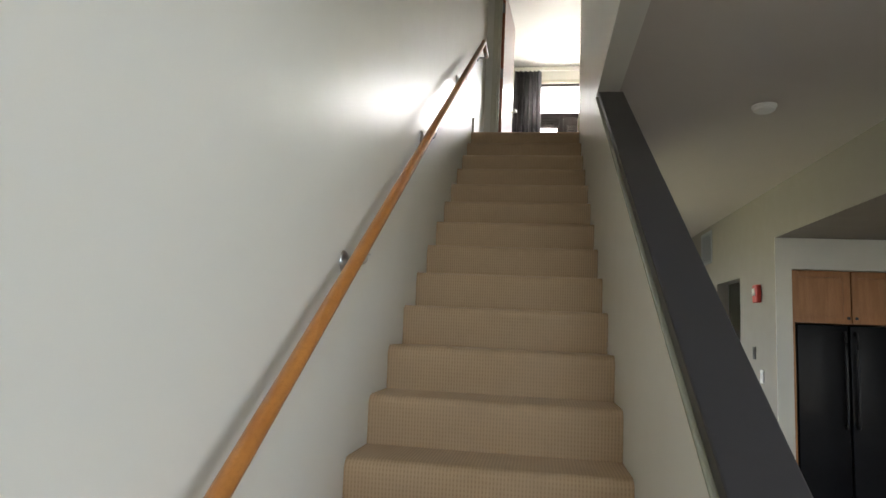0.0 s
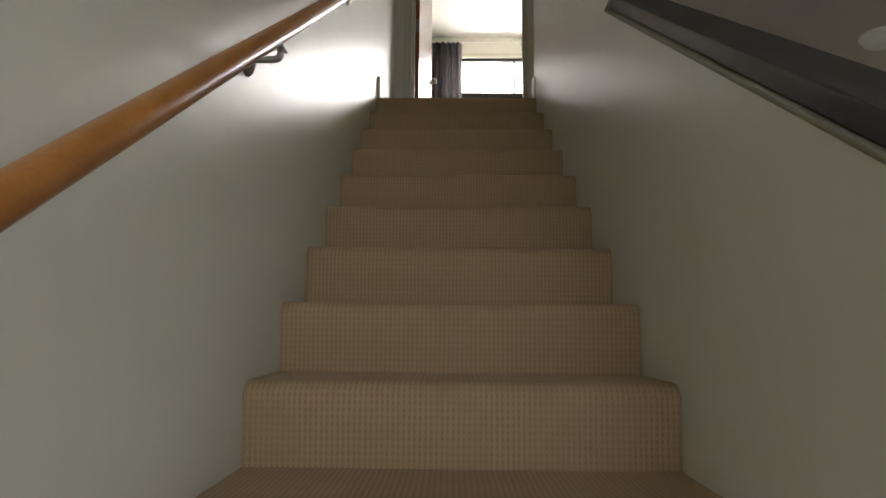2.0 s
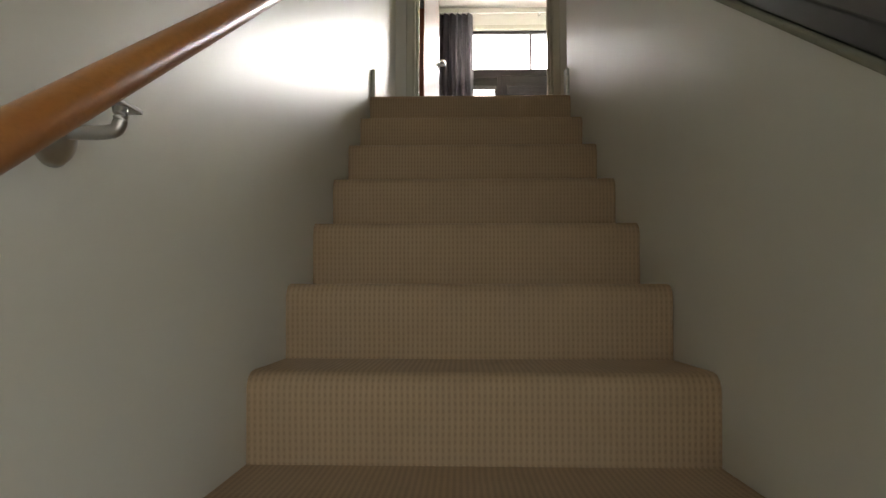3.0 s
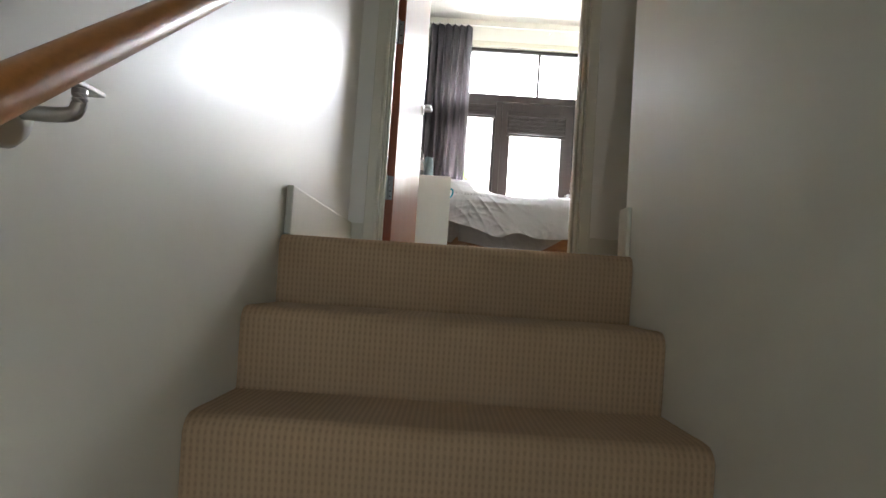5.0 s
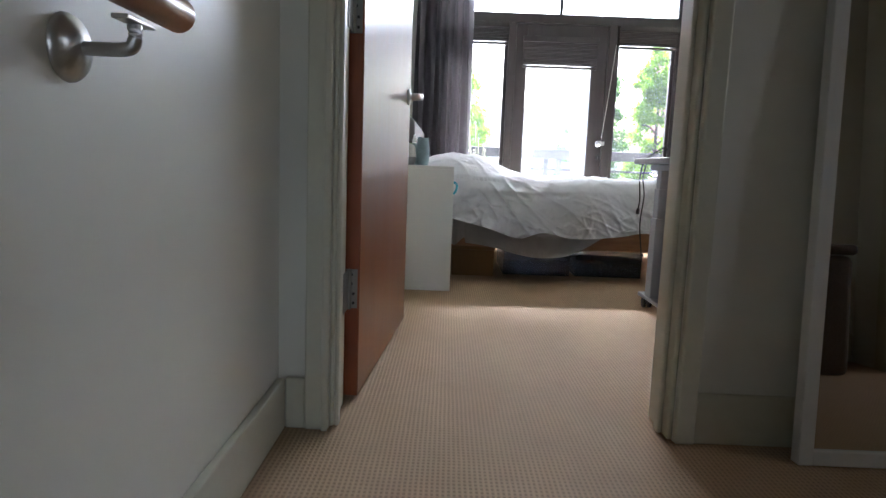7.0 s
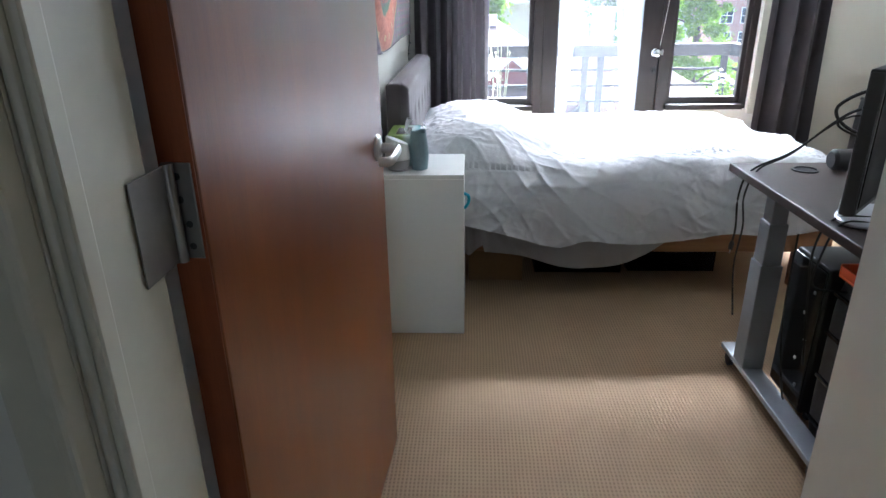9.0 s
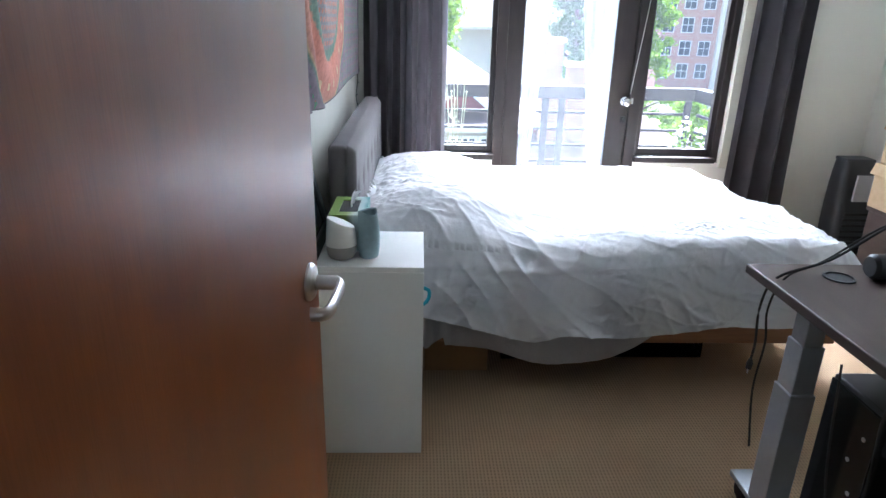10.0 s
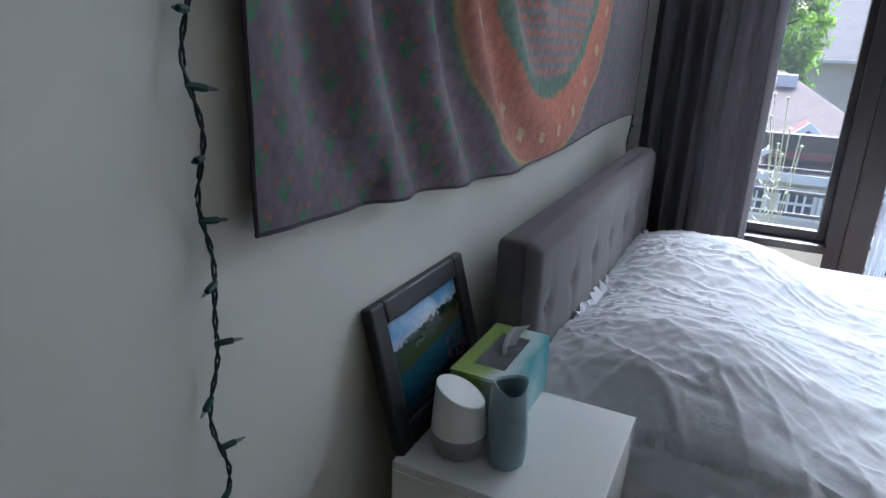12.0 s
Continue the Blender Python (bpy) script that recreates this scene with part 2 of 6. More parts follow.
# glare haze mixed into the panes, stronger in the balcony door
GLASS, DOOR_GLASS = window_glass("veiled_window_glass", 0.008), window_glass("veiled_door_glass", 0.024)
BIN = clear_glass("clear_bin_plastic", (0.42, 0.47, 0.53), 0.25)
STUFFED = cloth("stored_cloth", (0.10, 0.10, 0.12), 60, 0.5, 0.6)

MIRROR, _t, _b = nodes_of("mirror_silver")
_b.inputs["Metallic"].default_value, _b.inputs["Roughness"].default_value = 1.0, 0.015
_b.inputs["Base Color"].default_value = (0.86, 0.88, 0.86, 1)

SHEER, _t, _b = nodes_of("white_sheer")
_b.inputs["Base Color"].default_value, _b.inputs["Roughness"].default_value = (0.62, 0.67, 0.74, 1), 0.9
_b.inputs["Alpha"].default_value = 0.62
link(_t, ramp(_t, noise_node(_t, 3, 2, (6, 6, 0.3)), ((0.3, (0.34, 0.34, 0.34)), (0.7, (0.5, 0.5, 0.5)))), _b.inputs["Alpha"])


def tapestry_material():
    """Printed mandala: a coral ring with green edge on plum cloth, small flower sprigs around it."""
    m, t, b = nodes_of("mandala_print")
    co = t.nodes.new("ShaderNodeTexCoord")
    sp = t.nodes.new("ShaderNodeSeparateXYZ")
    link(t, co.outputs["UV"], sp.inputs[0])
    wob = math_node(t, "MULTIPLY", math_node(t, "SUBTRACT", noise_node(t, 3.5, 2), 0.5), 0.05)
    dy = math_node(t, "SUBTRACT", sp.outputs[0], 3.72)
    dz = math_node(t, "SUBTRACT", sp.outputs[1], 1.67)
    r = math_node(t, "ADD", math_node(t, "SQRT", math_node(t, "ADD", math_node(t, "MULTIPLY", dy, dy), math_node(t, "MULTIPLY", dz, dz))), wob)
    ang = math_node(t, "ARCTAN2", dy, dz)
    plum, coral, green, grey = (0.172, 0.130, 0.158), (0.48, 0.17, 0.10), (0.11, 0.19, 0.13), (0.21, 0.19, 0.18)
    bands = ramp(t, r, ((0.0, coral), (0.21, coral), (0.23, green), (0.25, grey), (0.41, grey), (0.43, green), (0.455, green), (0.47, coral),
                        (0.62, (0.36, 0.15, 0.10)), (0.63, (0.40, 0.25, 0.12)), (0.64, green), (0.655, plum)))
    bands.node.color_ramp.interpolation = "LINEAR"

    def dots(scale, size, inner):
        v = t.nodes.new("ShaderNodeTexVoronoi")
        v.inputs["Scale"].default_value, v.inputs["Randomness"].default_value = scale, inner
        link(t, co.outputs["UV"], v.inputs["Vector"])
        return math_node(t, "LESS_THAN", v.outputs["Distance"], size), v.outputs["Distance"]

    def centred(source, period, shift):
        f = math_node(t, "FRACT", math_node(t, "ADD", math_node(t, "DIVIDE", source, period), shift))
        return math_node(t, "MULTIPLY", math_node(t, "SUBTRACT", f, 0.5), period)

    def within(value, at, half):
        return math_node(t, "LESS_THAN", math_node(t, "ABSOLUTE", math_node(t, "SUBTRACT", value, at)), half)

    # tulip sprigs in staggered rows: a stem, two slanting leaves and coral petals
    outside = math_node(t, "GREATER_THAN", r, 0.68)
    ragged = math_node(t, "MULTIPLY", math_node(t, "SUBTRACT", noise_node(t, 210, 2), 0.5), 0.005)
    c = bands
    for shift in (0.0, 0.5):
        lx = math_node(t, "ADD", centred(sp.outputs[0], 0.074, shift), ragged)
        lz = math_node(t, "ADD", centred(sp.outputs[1], 0.080, shift), ragged)
        ax = math_node(t, "ABSOLUTE", lx)
        lean = math_node(t, "SUBTRACT", ax, math_node(t, "MULTIPLY", math_node(t, "ADD", lz, 0.016), 0.50))
        leaf = math_node(t, "MULTIPLY", within(lean, 0.0, 0.0026), within(lz, -0.003, 0.013))
        stem = math_node(t, "MULTIPLY", within(lx, 0.0, 0.0022), within(lz, -0.002, 0.016))
        petals = math_node(t, "MULTIPLY", within(ax, 0.0115, 0.0032), within(lz, 0.011, 0.0042))
        c = mix(t, math_node(t, "MULTIPLY", math_node(t, "MAXIMUM", leaf, stem), outside), c, (0.05, 0.23, 0.09))
        c = mix(t, math_node(t, "MULTIPLY", petals, outside), c, (0.33, 0.14, 0.07))
    small, _d = dots(34, 0.33, 0.05)
    on2 = math_node(t, "MULTIPLY", small, math_node(t, "MULTIPLY", math_node(t, "GREATER_THAN", r, 0.25), math_node(t, "LESS_THAN", r, 0.42)))
    c = mix(t, on2, c, (0.40, 0.16, 0.10))
    petal = math_node(t, "GREATER_THAN", math_node(t, "SINE", math_node(t, "MULTIPLY", ang, 26)), 0.72)
    on3 = math_node(t, "MULTIPLY", petal, math_node(t, "MULTIPLY", math_node(t, "GREATER_THAN", r, 0.55), math_node(t, "LESS_THAN", r, 0.58)))
    c = mix(t, on3, c, (0.45, 0.33, 0.18))
    edge = math_node(t, "MULTIPLY", math_node(t, "GREATER_THAN", math_node(t, "SINE", math_node(t, "MULTIPLY", ang, 70)), 0.0),
                     math_node(t, "MULTIPLY", math_node(t, "GREATER_THAN", r, 0.425), math_node(t, "LESS_THAN", r, 0.465)))
    c = mix(t, edge, c, (0.13, 0.21, 0.14))
    mottle = ramp(t, noise_node(t, 55, 4), ((0.35, (0.78, 0.78, 0.78)), (0.65, (1.15, 1.15, 1.15))))
    c = mix(t, 1.0, c, mottle, "MULTIPLY")
    fade = noise_node(t, 1.6, 4)
    c = mix(t, ramp(t, fade, ((0.4, (0, 0, 0)), (0.8, (0.4, 0.4, 0.4)))), c, (0.22, 0.19, 0.2))
    link(t, c, b.inputs["Base Color"])
    b.inputs["Roughness"].default_value = 0.9
    bump(t, b, noise_node(t, 800, 2), 0.2, 0.001)
    return m


def landscape_material():
    """A photograph of a lake under hills and clouds."""
    m, t, b = nodes_of("lake_photograph")
    co = t.nodes.new("ShaderNodeTexCoord")
    sp = t.nodes.new("ShaderNodeSeparateXYZ")
    link(t, co.outputs["UV"], sp.inputs[0])
    n = noise_node(t, 16, 5, None, "UV")
    v = math_node(t, "ADD", sp.outputs[1], math_node(t, "MULTIPLY", math_node(t, "SUBTRACT", n, 0.5), 0.25))
    v = math_node(t, "ADD", v, math_node(t, "MULTIPLY", sp.outputs[0], -0.12))
    c = ramp(t, v, ((0.0, (0.008, 0.014, 0.02)), (0.22, (0.015, 0.05, 0.08)), (0.40, (0.02, 0.09, 0.13)), (0.46, (0.05, 0.075, 0.03)), (0.60, (0.022, 0.045, 0.02)),
                    (0.68, (0.02, 0.04, 0.035)), (0.71, (0.42, 0.48, 0.55)), (0.80, (0.16, 0.33, 0.55)), (0.95, (0.05, 0.17, 0.38))))
    spot = math_node(t, "MULTIPLY", math_node(t, "GREATER_THAN", sp.outputs[0], 0.7), math_node(t, "GREATER_THAN", n, 0.52))
    spot = math_node(t, "MULTIPLY", spot, math_node(t, "LESS_THAN", v, 0.62))
    link(t, mix(t, math_node(t, "MULTIPLY", spot, 0.35), c, (0.22, 0.06, 0.04)), b.inputs["Base Color"])
    b.inputs["Roughness"].default_value = 0.08
    return m


def tissue_box_material():
    """Printed carton that runs from lime green to teal with a pale band between."""
    m, t, b = nodes_of("tissue_carton")
    co = t.nodes.new("ShaderNodeTexCoord")
    sp = t.nodes.new("ShaderNodeSeparateXYZ")
    link(t, co.outputs["Object"], sp.inputs[0])
    f = math_node(t, "ADD", math_node(t, "MULTIPLY", sp.outputs[0], 8.0), math_node(t, "MULTIPLY", noise_node(t, 6, 2), 0.5))
    link(t, ramp(t, f, ((0.0, (0.20, 0.29, 0.05)), (0.22, (0.27, 0.38, 0.10)), (0.42, (0.55, 0.62, 0.58)), (0.62, (0.42, 0.58, 0.58)), (0.75, (0.09, 0.36, 0.39)), (1.0, (0.15, 0.44, 0.45)))), b.inputs["Base Color"])
    b.inputs["Roughness"].default_value = 0.4
    return m


def brick_material(name, a, c2, mortar, scale=1.0):
    m, t, b = nodes_of(name)
    co = t.nodes.new("ShaderNodeTexCoord")
    mp = t.nodes.new("ShaderNodeMapping")
    mp.inputs["Rotation"].default_value = (radians(90), 0, 0)
    br = t.nodes.new("ShaderNodeTexBrick")
    link(t, co.outputs["Object"], mp.inputs[0])
    link(t, mp.outputs[0], br.inputs["Vector"])
    br.inputs["Color1"].default_value, br.inputs["Color2"].default_value, br.inputs["Mortar"].default_value = (*a, 1), (*c2, 1), (*mortar, 1)
    br.inputs["Scale"].default_value, br.inputs["Mortar Size"].default_value = 1.0, 0.012 * scale
    br.inputs["Brick Width"].default_value, br.inputs["Row Height"].default_value = 0.22 * scale, 0.075 * scale
    link(t, mix(t, ramp(t, noise_node(t, 1.5, 4), ((0.4, (0, 0, 0)), (0.8, (0.4, 0.4, 0.4)))), br.outputs[0], tuple(x * 0.6 for x in a)), b.inputs["Base Color"])
    b.inputs["Roughness"].default_value = 0.85
    return m


TAPESTRY, PHOTO, CARTON = tapestry_material(), landscape_material(), tissue_box_material()
BRICK = brick_material("red_brick", (0.33, 0.14, 0.10), (0.40, 0.19, 0.14), (0.42, 0.36, 0.32))
SHINGLE = brick_material("brown_shingle", (0.085, 0.054, 0.047), (0.12, 0.078, 0.068), (0.065, 0.043, 0.039), 1.3)
GREY_SHINGLE = brick_material("grey_shingle", (0.16, 0.14, 0.135), (0.20, 0.178, 0.172), (0.12, 0.105, 0.10), 1.4)
SIDING = plain("cream_siding", (0.55, 0.52, 0.44), 0.7, coarse=1.0)
MAROON = plain("maroon_siding", (0.16, 0.035, 0.035), 0.7)
WHITE_OUT = plain("white_exterior_paint", (0.72, 0.72, 0.7), 0.6)
PANE_DARK = plain("far_window_glass", (0.05, 0.06, 0.075), 0.1)
GROUND = plain("ground_cover", (0.10, 0.11, 0.07), 0.95, var=0.4, coarse=0.15, fine=4)
BARK = plain("bark", (0.09, 0.065, 0.045), 0.9, var=0.3, coarse=6, relief=0.4, dist=0.02)


def leaf_material(name, a, b, c):
    """Leaves that let some of the light through."""
    m, t, p = nodes_of(name)
    g = t.nodes.new("ShaderNodeNewGeometry")
    col = ramp(t, g.outputs["Random Per Island"], ((0.0, a), (0.5, b), (1.0, c)))
    link(t, col, p.inputs["Base Color"])
    p.inputs["Roughness"].default_value = 0.6
    tr = t.nodes.new("ShaderNodeBsdfTranslucent")
    link(t, mix(t, 1.0, col, (0.9, 1.0, 0.5), "MULTIPLY"), tr.inputs[0])
    mx = t.nodes.new("ShaderNodeMixShader")
    mx.inputs[0].default_value = 0.72
    link(t, p.outputs[0], mx.inputs[1])
    link(t, tr.outputs[0], mx.inputs[2])
    link(t, mx.outputs[0], t.nodes["Material Output"].inputs["Surface"])
    return m


LEAF = leaf_material("leaf", (0.13, 0.23, 0.03), (0.20, 0.33, 0.05), (0.30, 0.42, 0.09))
LEAF_DARK = leaf_material("dark_leaf", (0.045, 0.10, 0.035), (0.07, 0.145, 0.045), (0.11, 0.20, 0.06))
STALK = plain("yellow_green_stalk", (0.46, 0.46, 0.30), 0.7)


# ---- mesh tools ----
def part(name, bm, material, parent=None, label="", smooth=False):
    """One mesh object from bm, under parent or at top level."""
    me = bpy.data.meshes.new(name)
    bmesh.ops.recalc_face_normals(bm, faces=bm.faces)
    if smooth:
        for f in bm.faces:
            f.smooth = True
    bm.to_mesh(me)
    bm.free()
    me.materials.append(material)
    ob = new(name, me)
    if smooth:
        me.set_sharp_from_angle(angle=radians(38))
    ob.parent = parent
    if label:
        ob["label"] = label
    return ob


def thing(name, at, label, category, group="", rz=0.0):
    e = new(name)
    e.empty_display_size = 0.1
    e.matrix_world = pose(*at, 0, 0, rz)
    return tagged(e, label, category, group)


def add_box(bm, x0, x1, y0, y1, z0, z1, bevel=0.0, seg=2, m=None):
    mat = Matrix.LocRotScale(((x0 + x1) / 2, (y0 + y1) / 2, (z0 + z1) / 2), None, (abs(x1 - x0), abs(y1 - y0), abs(z1 - z0)))
    vs = bmesh.ops.create_cube(bm, size=1.0, matrix=(m @ mat) if m else mat)["verts"]
    if bevel:
        es = list({e for v in vs for e in v.link_edges})
        bmesh.ops.bevel(bm, geom=es, offset=bevel, segments=seg, affect="EDGES", profile=0.5)
    return bm


def box(x0, x1, y0, y1, z0, z1, bevel=0.0, seg=2, m=None):
    return add_box(bmesh.new(), x0, x1, y0, y1, z0, z1, bevel, seg, m)


def boxes(rows, bevel=0.0):
    bm = bmesh.new()
    for r in rows:
        add_box(bm, *r, bevel)
    return bm


def tube(bm, pts, r, n=8, caps=True):
    """A round bar along points; r may be a number or one for each point."""
    pts = [Vector(p) for p in pts]
    rings = []
    up = Vector((0, 0, 1))
    for i, p in enumerate(pts):
        d = (pts[min(i + 1, len(pts) - 1)] - pts[max(i - 1, 0)]).normalized()
        s = d.cross(up)
        if s.length < 0.05:
            s = d.cross(Vector((0, 1, 0)))
        s.normalize()
        w = s.cross(d)
        rr = r[i] if isinstance(r, (list, tuple)) else r
        rings.append([bm.verts.new(p + rr * (math.cos(a) * s + math.sin(a) * w)) for a in (2 * math.pi * k / n for k in range(n))])
    for a, b in zip(rings, rings[1:]):
        for k in range(n):
            bm.faces.new((a[k], a[(k + 1) % n], b[(k + 1) % n], b[k]))
    if caps:
        bm.faces.new(rings[0][::-1])
        bm.faces.new(rings[-1])
    return bm


def lathe(bm, profile, at=(0, 0, 0), n=24, m=None):
    rings = []
    for r, z in profile:
        ring = []
        for k in range(n):
            a = 2 * math.pi * k / n
            v = Vector((r * math.cos(a), r * math.sin(a), z))
            ring.append(bm.verts.new((m @ v if m else v) + Vector(at)))
        rings.append(ring)
    for a, b in zip(rings, rings[1:]):
        for k in range(n):
            bm.faces.new((a[k], a[(k + 1) % n], b[(k + 1) % n], b[k]))
    bm.faces.new(rings[0][::-1])
    bm.faces.new(rings[-1])
    return bm


def grid(nu, nv, f, uv=None):
    """A sheet of nu x nv cells whose points f(u, v) gives; u, v in 0..1."""
    bm = bmesh.new()
    layer = bm.loops.layers.uv.new("UVMap")
    P = [[bm.verts.new(f(i / nu, j / nv)) for j in range(nv + 1)] for i in range(nu + 1)]
    for i in range(nu):
        for j in range(nv):
            face = bm.faces.new((P[i][j], P[i + 1][j], P[i + 1][j + 1], P[i][j + 1]))
            if uv:
                for loop, (a, b) in zip(face.loops, ((i, j), (i + 1, j), (i + 1, j + 1), (i, j + 1))):
                    loop[layer].uv = uv(a / nu, b / nv)
    return bm


def smooth_path(pts, n=8):
    """Points along a soft curve through pts."""
    P = [Vector(p) for p in pts]
    P = [2 * P[0] - P[1]] + P + [2 * P[-1] - P[-2]]
    out = []
    for i in range(1, len(P) - 2):
        a, b, c, d = P[i - 1:i + 3]
        for k in range(n):
            s = k / n
            out.append(0.5 * (2 * b + (c - a) * s + (2 * a - 5 * b + 4 * c - d) * s * s + (3 * b - a - 3 * c + d) * s ** 3))
    return out + [P[-2]]


def flat_uv(bm):
    layer = bm.loops.layers.uv.verify()
    for f in bm.faces:
        for loop in f.loops:
            loop[layer].uv = loop.vert.co.xy
    return bm


def structure(name, bm, material, label, category, smooth=False):
    return tagged(part(name, bm, material, None, "", smooth), label, category, "", "structure")


# ---- the shell of the house ----
RISE, GO, W, FLOOR2, TOP = 0.178, 0.265, 0.92, -18 * 0.178, 2.80
CEIL1 = -0.30          # ceiling of the lower storey
Y_WIN = 5.13           # inner face of the window wall
X_EAST = 3.30          # inner face of the bedroom's far side wall

structure("wall_stair_west", box(-0.15, 0.0, -9.3, 1.09, FLOOR2, TOP), WALL, "long off-white painted wall beside the stairs", "wall")
structure("wall_bedroom_west", box(-0.15, 0.03, 1.09, Y_WIN, -0.3, TOP), WALL, "off-white bedroom wall behind the bed head", "wall")


def half_wall():
    """Stair-side wall: sloped under the cap, whole above the lower ceiling and beside the upper steps."""
    bm = bmesh.new()
    a, b = W, 1.045
    slope = RISE / GO
    low = lambda y: slope * y + 0.743
    y_top = (CEIL1 - 0.743) / slope
    outline = [(-4.70, FLOOR2), (-4.70, low(-4.70)), (y_top, CEIL1), (-4.75, CEIL1), (-4.75, TOP), (0.09, TOP), (0.09, FLOOR2)]
    v0 = [bm.verts.new((a, y, z)) for y, z in outline]
    v1 = [bm.verts.new((b, y, z)) for y, z in outline]
    bm.faces.new(v0)
    bm.faces.new(v1[::-1])
    for i in range(len(outline)):
        j = (i + 1) % len(outline)
        bm.faces.new((v0[i], v0[j], v1[j], v1[i]))
    return bm


structure("wall_stair_east", half_wall(), WALL, "off-white stair wall with a sloping open side", "wall")

DX0, DX1, DTOP = 0.127, 1.000, 2.05      # bedroom doorway
structure("wall_doorway", boxes(((0.03, DX0, 1.09, 1.235, 0, TOP), (DX1, X_EAST, 1.09, 1.235, 0, TOP), (DX0, DX1, 1.09, 1.235, DTOP, TOP))),
          WALL, "painted wall with the bedroom doorway", "wall")
structure("wall_bedroom_east", box(X_EAST, X_EAST + 0.15, 1.09, Y_WIN, -0.3, TOP), WALL, "off-white bedroom side wall", "wall")
CX, CY = 1.26, 1.86      # free corner of the closet beside the doorway
structure("wall_closet", box(CX, X_EAST, 1.2365, CY, 0, TOP), WALL, "off-white closet wall beside the bedroom doorway", "wall")
# window wall: one tall opening for door, side lights and transom
WX0, WX1, WZ1 = 0.30, 2.36, 2.50
structure("wall_window", boxes(((-0.15, WX0, Y_WIN, 5.31, -0.3, TOP), (WX1, X_EAST + 0.15, Y_WIN, 5.31, -0.3, TOP), (WX0, WX1, Y_WIN, 5.31, WZ1, TOP),
                                (WX0, 0.885, Y_WIN, 5.31, -0.3, 0.53), (1.80, WX1, Y_WIN, 5.31, -0.3, 0.53), (0.885, 1.80, Y_WIN, 5.31, -0.3, 0.02))),
          WALL, "white window wall of the bedroom", "wall")
# side hall at the head of the stairs
structure("wall_hall_south", boxes(((1.045, 2.60, -0.62, -0.50, 0, TOP),)), WALL, "off-white wall of the side hall", "wall")
structure("wall_hall_east", boxes(((2.35, 2.47, -0.50, -0.25, 0, TOP), (2.35, 2.47, 0.55, 1.09, 0, TOP), (2.35, 2.47, -0.25, 0.55, 2.05, TOP))),
          WALL, "hall wall with a second doorway", "wall")
structure("wall_bath_closing", boxes(((2.47, 3.3, -0.62, -0.5, 0, TOP), (3.3, 3.42, -0.62, -0.52, 0, TOP), (3.3, 3.42, 0.12, 1.09, 0, TOP), (3.3, 3.42, -0.52, 0.12, 0, 1.08), (3.3, 3.42, -0.52, 0.12, 2.02, TOP))), WALL, "plain wall of the room off the hall", "wall")
structure("wall_gallery", boxes(((1.045, 5.3, -4.9, -4.75, CEIL1, TOP),)), WALL, "off-white upper wall over the living room", "wall")

structure("ceiling_upper", boxes(((-0.15, 5.45, -9.3, -0.6, TOP, TOP + 0.12), (-0.15, 3.6, -0.6, 5.31, TOP, TOP + 0.12))), CEIL, "white painted ceiling of the upper storey", "ceiling")
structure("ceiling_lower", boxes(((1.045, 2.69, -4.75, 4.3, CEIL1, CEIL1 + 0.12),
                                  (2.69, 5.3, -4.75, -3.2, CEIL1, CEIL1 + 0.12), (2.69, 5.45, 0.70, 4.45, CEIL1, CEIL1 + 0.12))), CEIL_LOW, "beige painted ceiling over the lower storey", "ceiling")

# lower storey
structure("floor_lower", flat_uv(boxes(((-0.15, 5.3, -9.3, 4.3, FLOOR2 - 0.15, FLOOR2),))), DESK_WOOD, "dark wooden floor of the lower storey", "floor")
# hall wall takes the darkened paint, so its dimness is in the colour
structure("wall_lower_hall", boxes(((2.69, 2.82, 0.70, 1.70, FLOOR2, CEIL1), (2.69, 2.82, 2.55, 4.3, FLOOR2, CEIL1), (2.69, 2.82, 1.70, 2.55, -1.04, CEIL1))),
          DIM_HALL, "hall wall with a doorway, its dimness put into the paint colour", "wall")
# bulkhead darkened by the same paint
structure("bulkhead_kitchen", boxes(((2.69, 5.3, -3.2, 0.70, -0.76, CEIL1 + 0.12),)), DIM_HALL, "dropped bulkhead over the kitchen", "ceiling")
# thin added face in the lighter paint gives the wall end its lit look
structure("lit_hall_wall_end", box(2.687, 2.8215, 0.692, 0.699, FLOOR2 + 0.001, -0.762, 0.0), WALL, "white end of the hall wall beside the refrigerator, its lit look painted on", "trim")
structure("wall_kitchen_back", boxes(((2.82, 5.3, 1.42, 1.55, FLOOR2, -0.3), (2.82, 3.86, 0.72, 1.42, -1.035, -0.76))), WALL, "white kitchen wall over the cabinets", "wall")
structure("wall_lower_far", boxes(((-0.15, 5.3, 4.3, 4.45, FLOOR2, CEIL1), (3.9, 4.0, 1.55, 4.3, FLOOR2, CEIL1))), WALL, "plain far wall of the lower storey", "wall")
structure("wall_lower_east", boxes(((5.3, 5.45, -9.3, -8.22, FLOOR2, TOP), (5.3, 5.45, -5.58, -4.75, FLOOR2, TOP), (5.3, 5.45, -8.22, -5.58, FLOOR2, -2.57), (5.3, 5.45, -8.22, -5.58, 1.37, TOP),
                                  (5.3, 5.45, -4.75, 1.55, FLOOR2, CEIL1))), WALL, "living room wall with a wide window opening", "wall")
structure("wall_lower_south", boxes(((-0.15, 0.28, -9.45, -9.3, FLOOR2, TOP), (2.72, 5.45, -9.45, -9.3, FLOOR2, TOP), (0.28, 2.72, -9.45, -9.3, FLOOR2, -1.40), (0.28, 2.72, -9.45, -9.3, 2.50, TOP))),
          WALL, "living room end wall with a tall window opening", "wall")

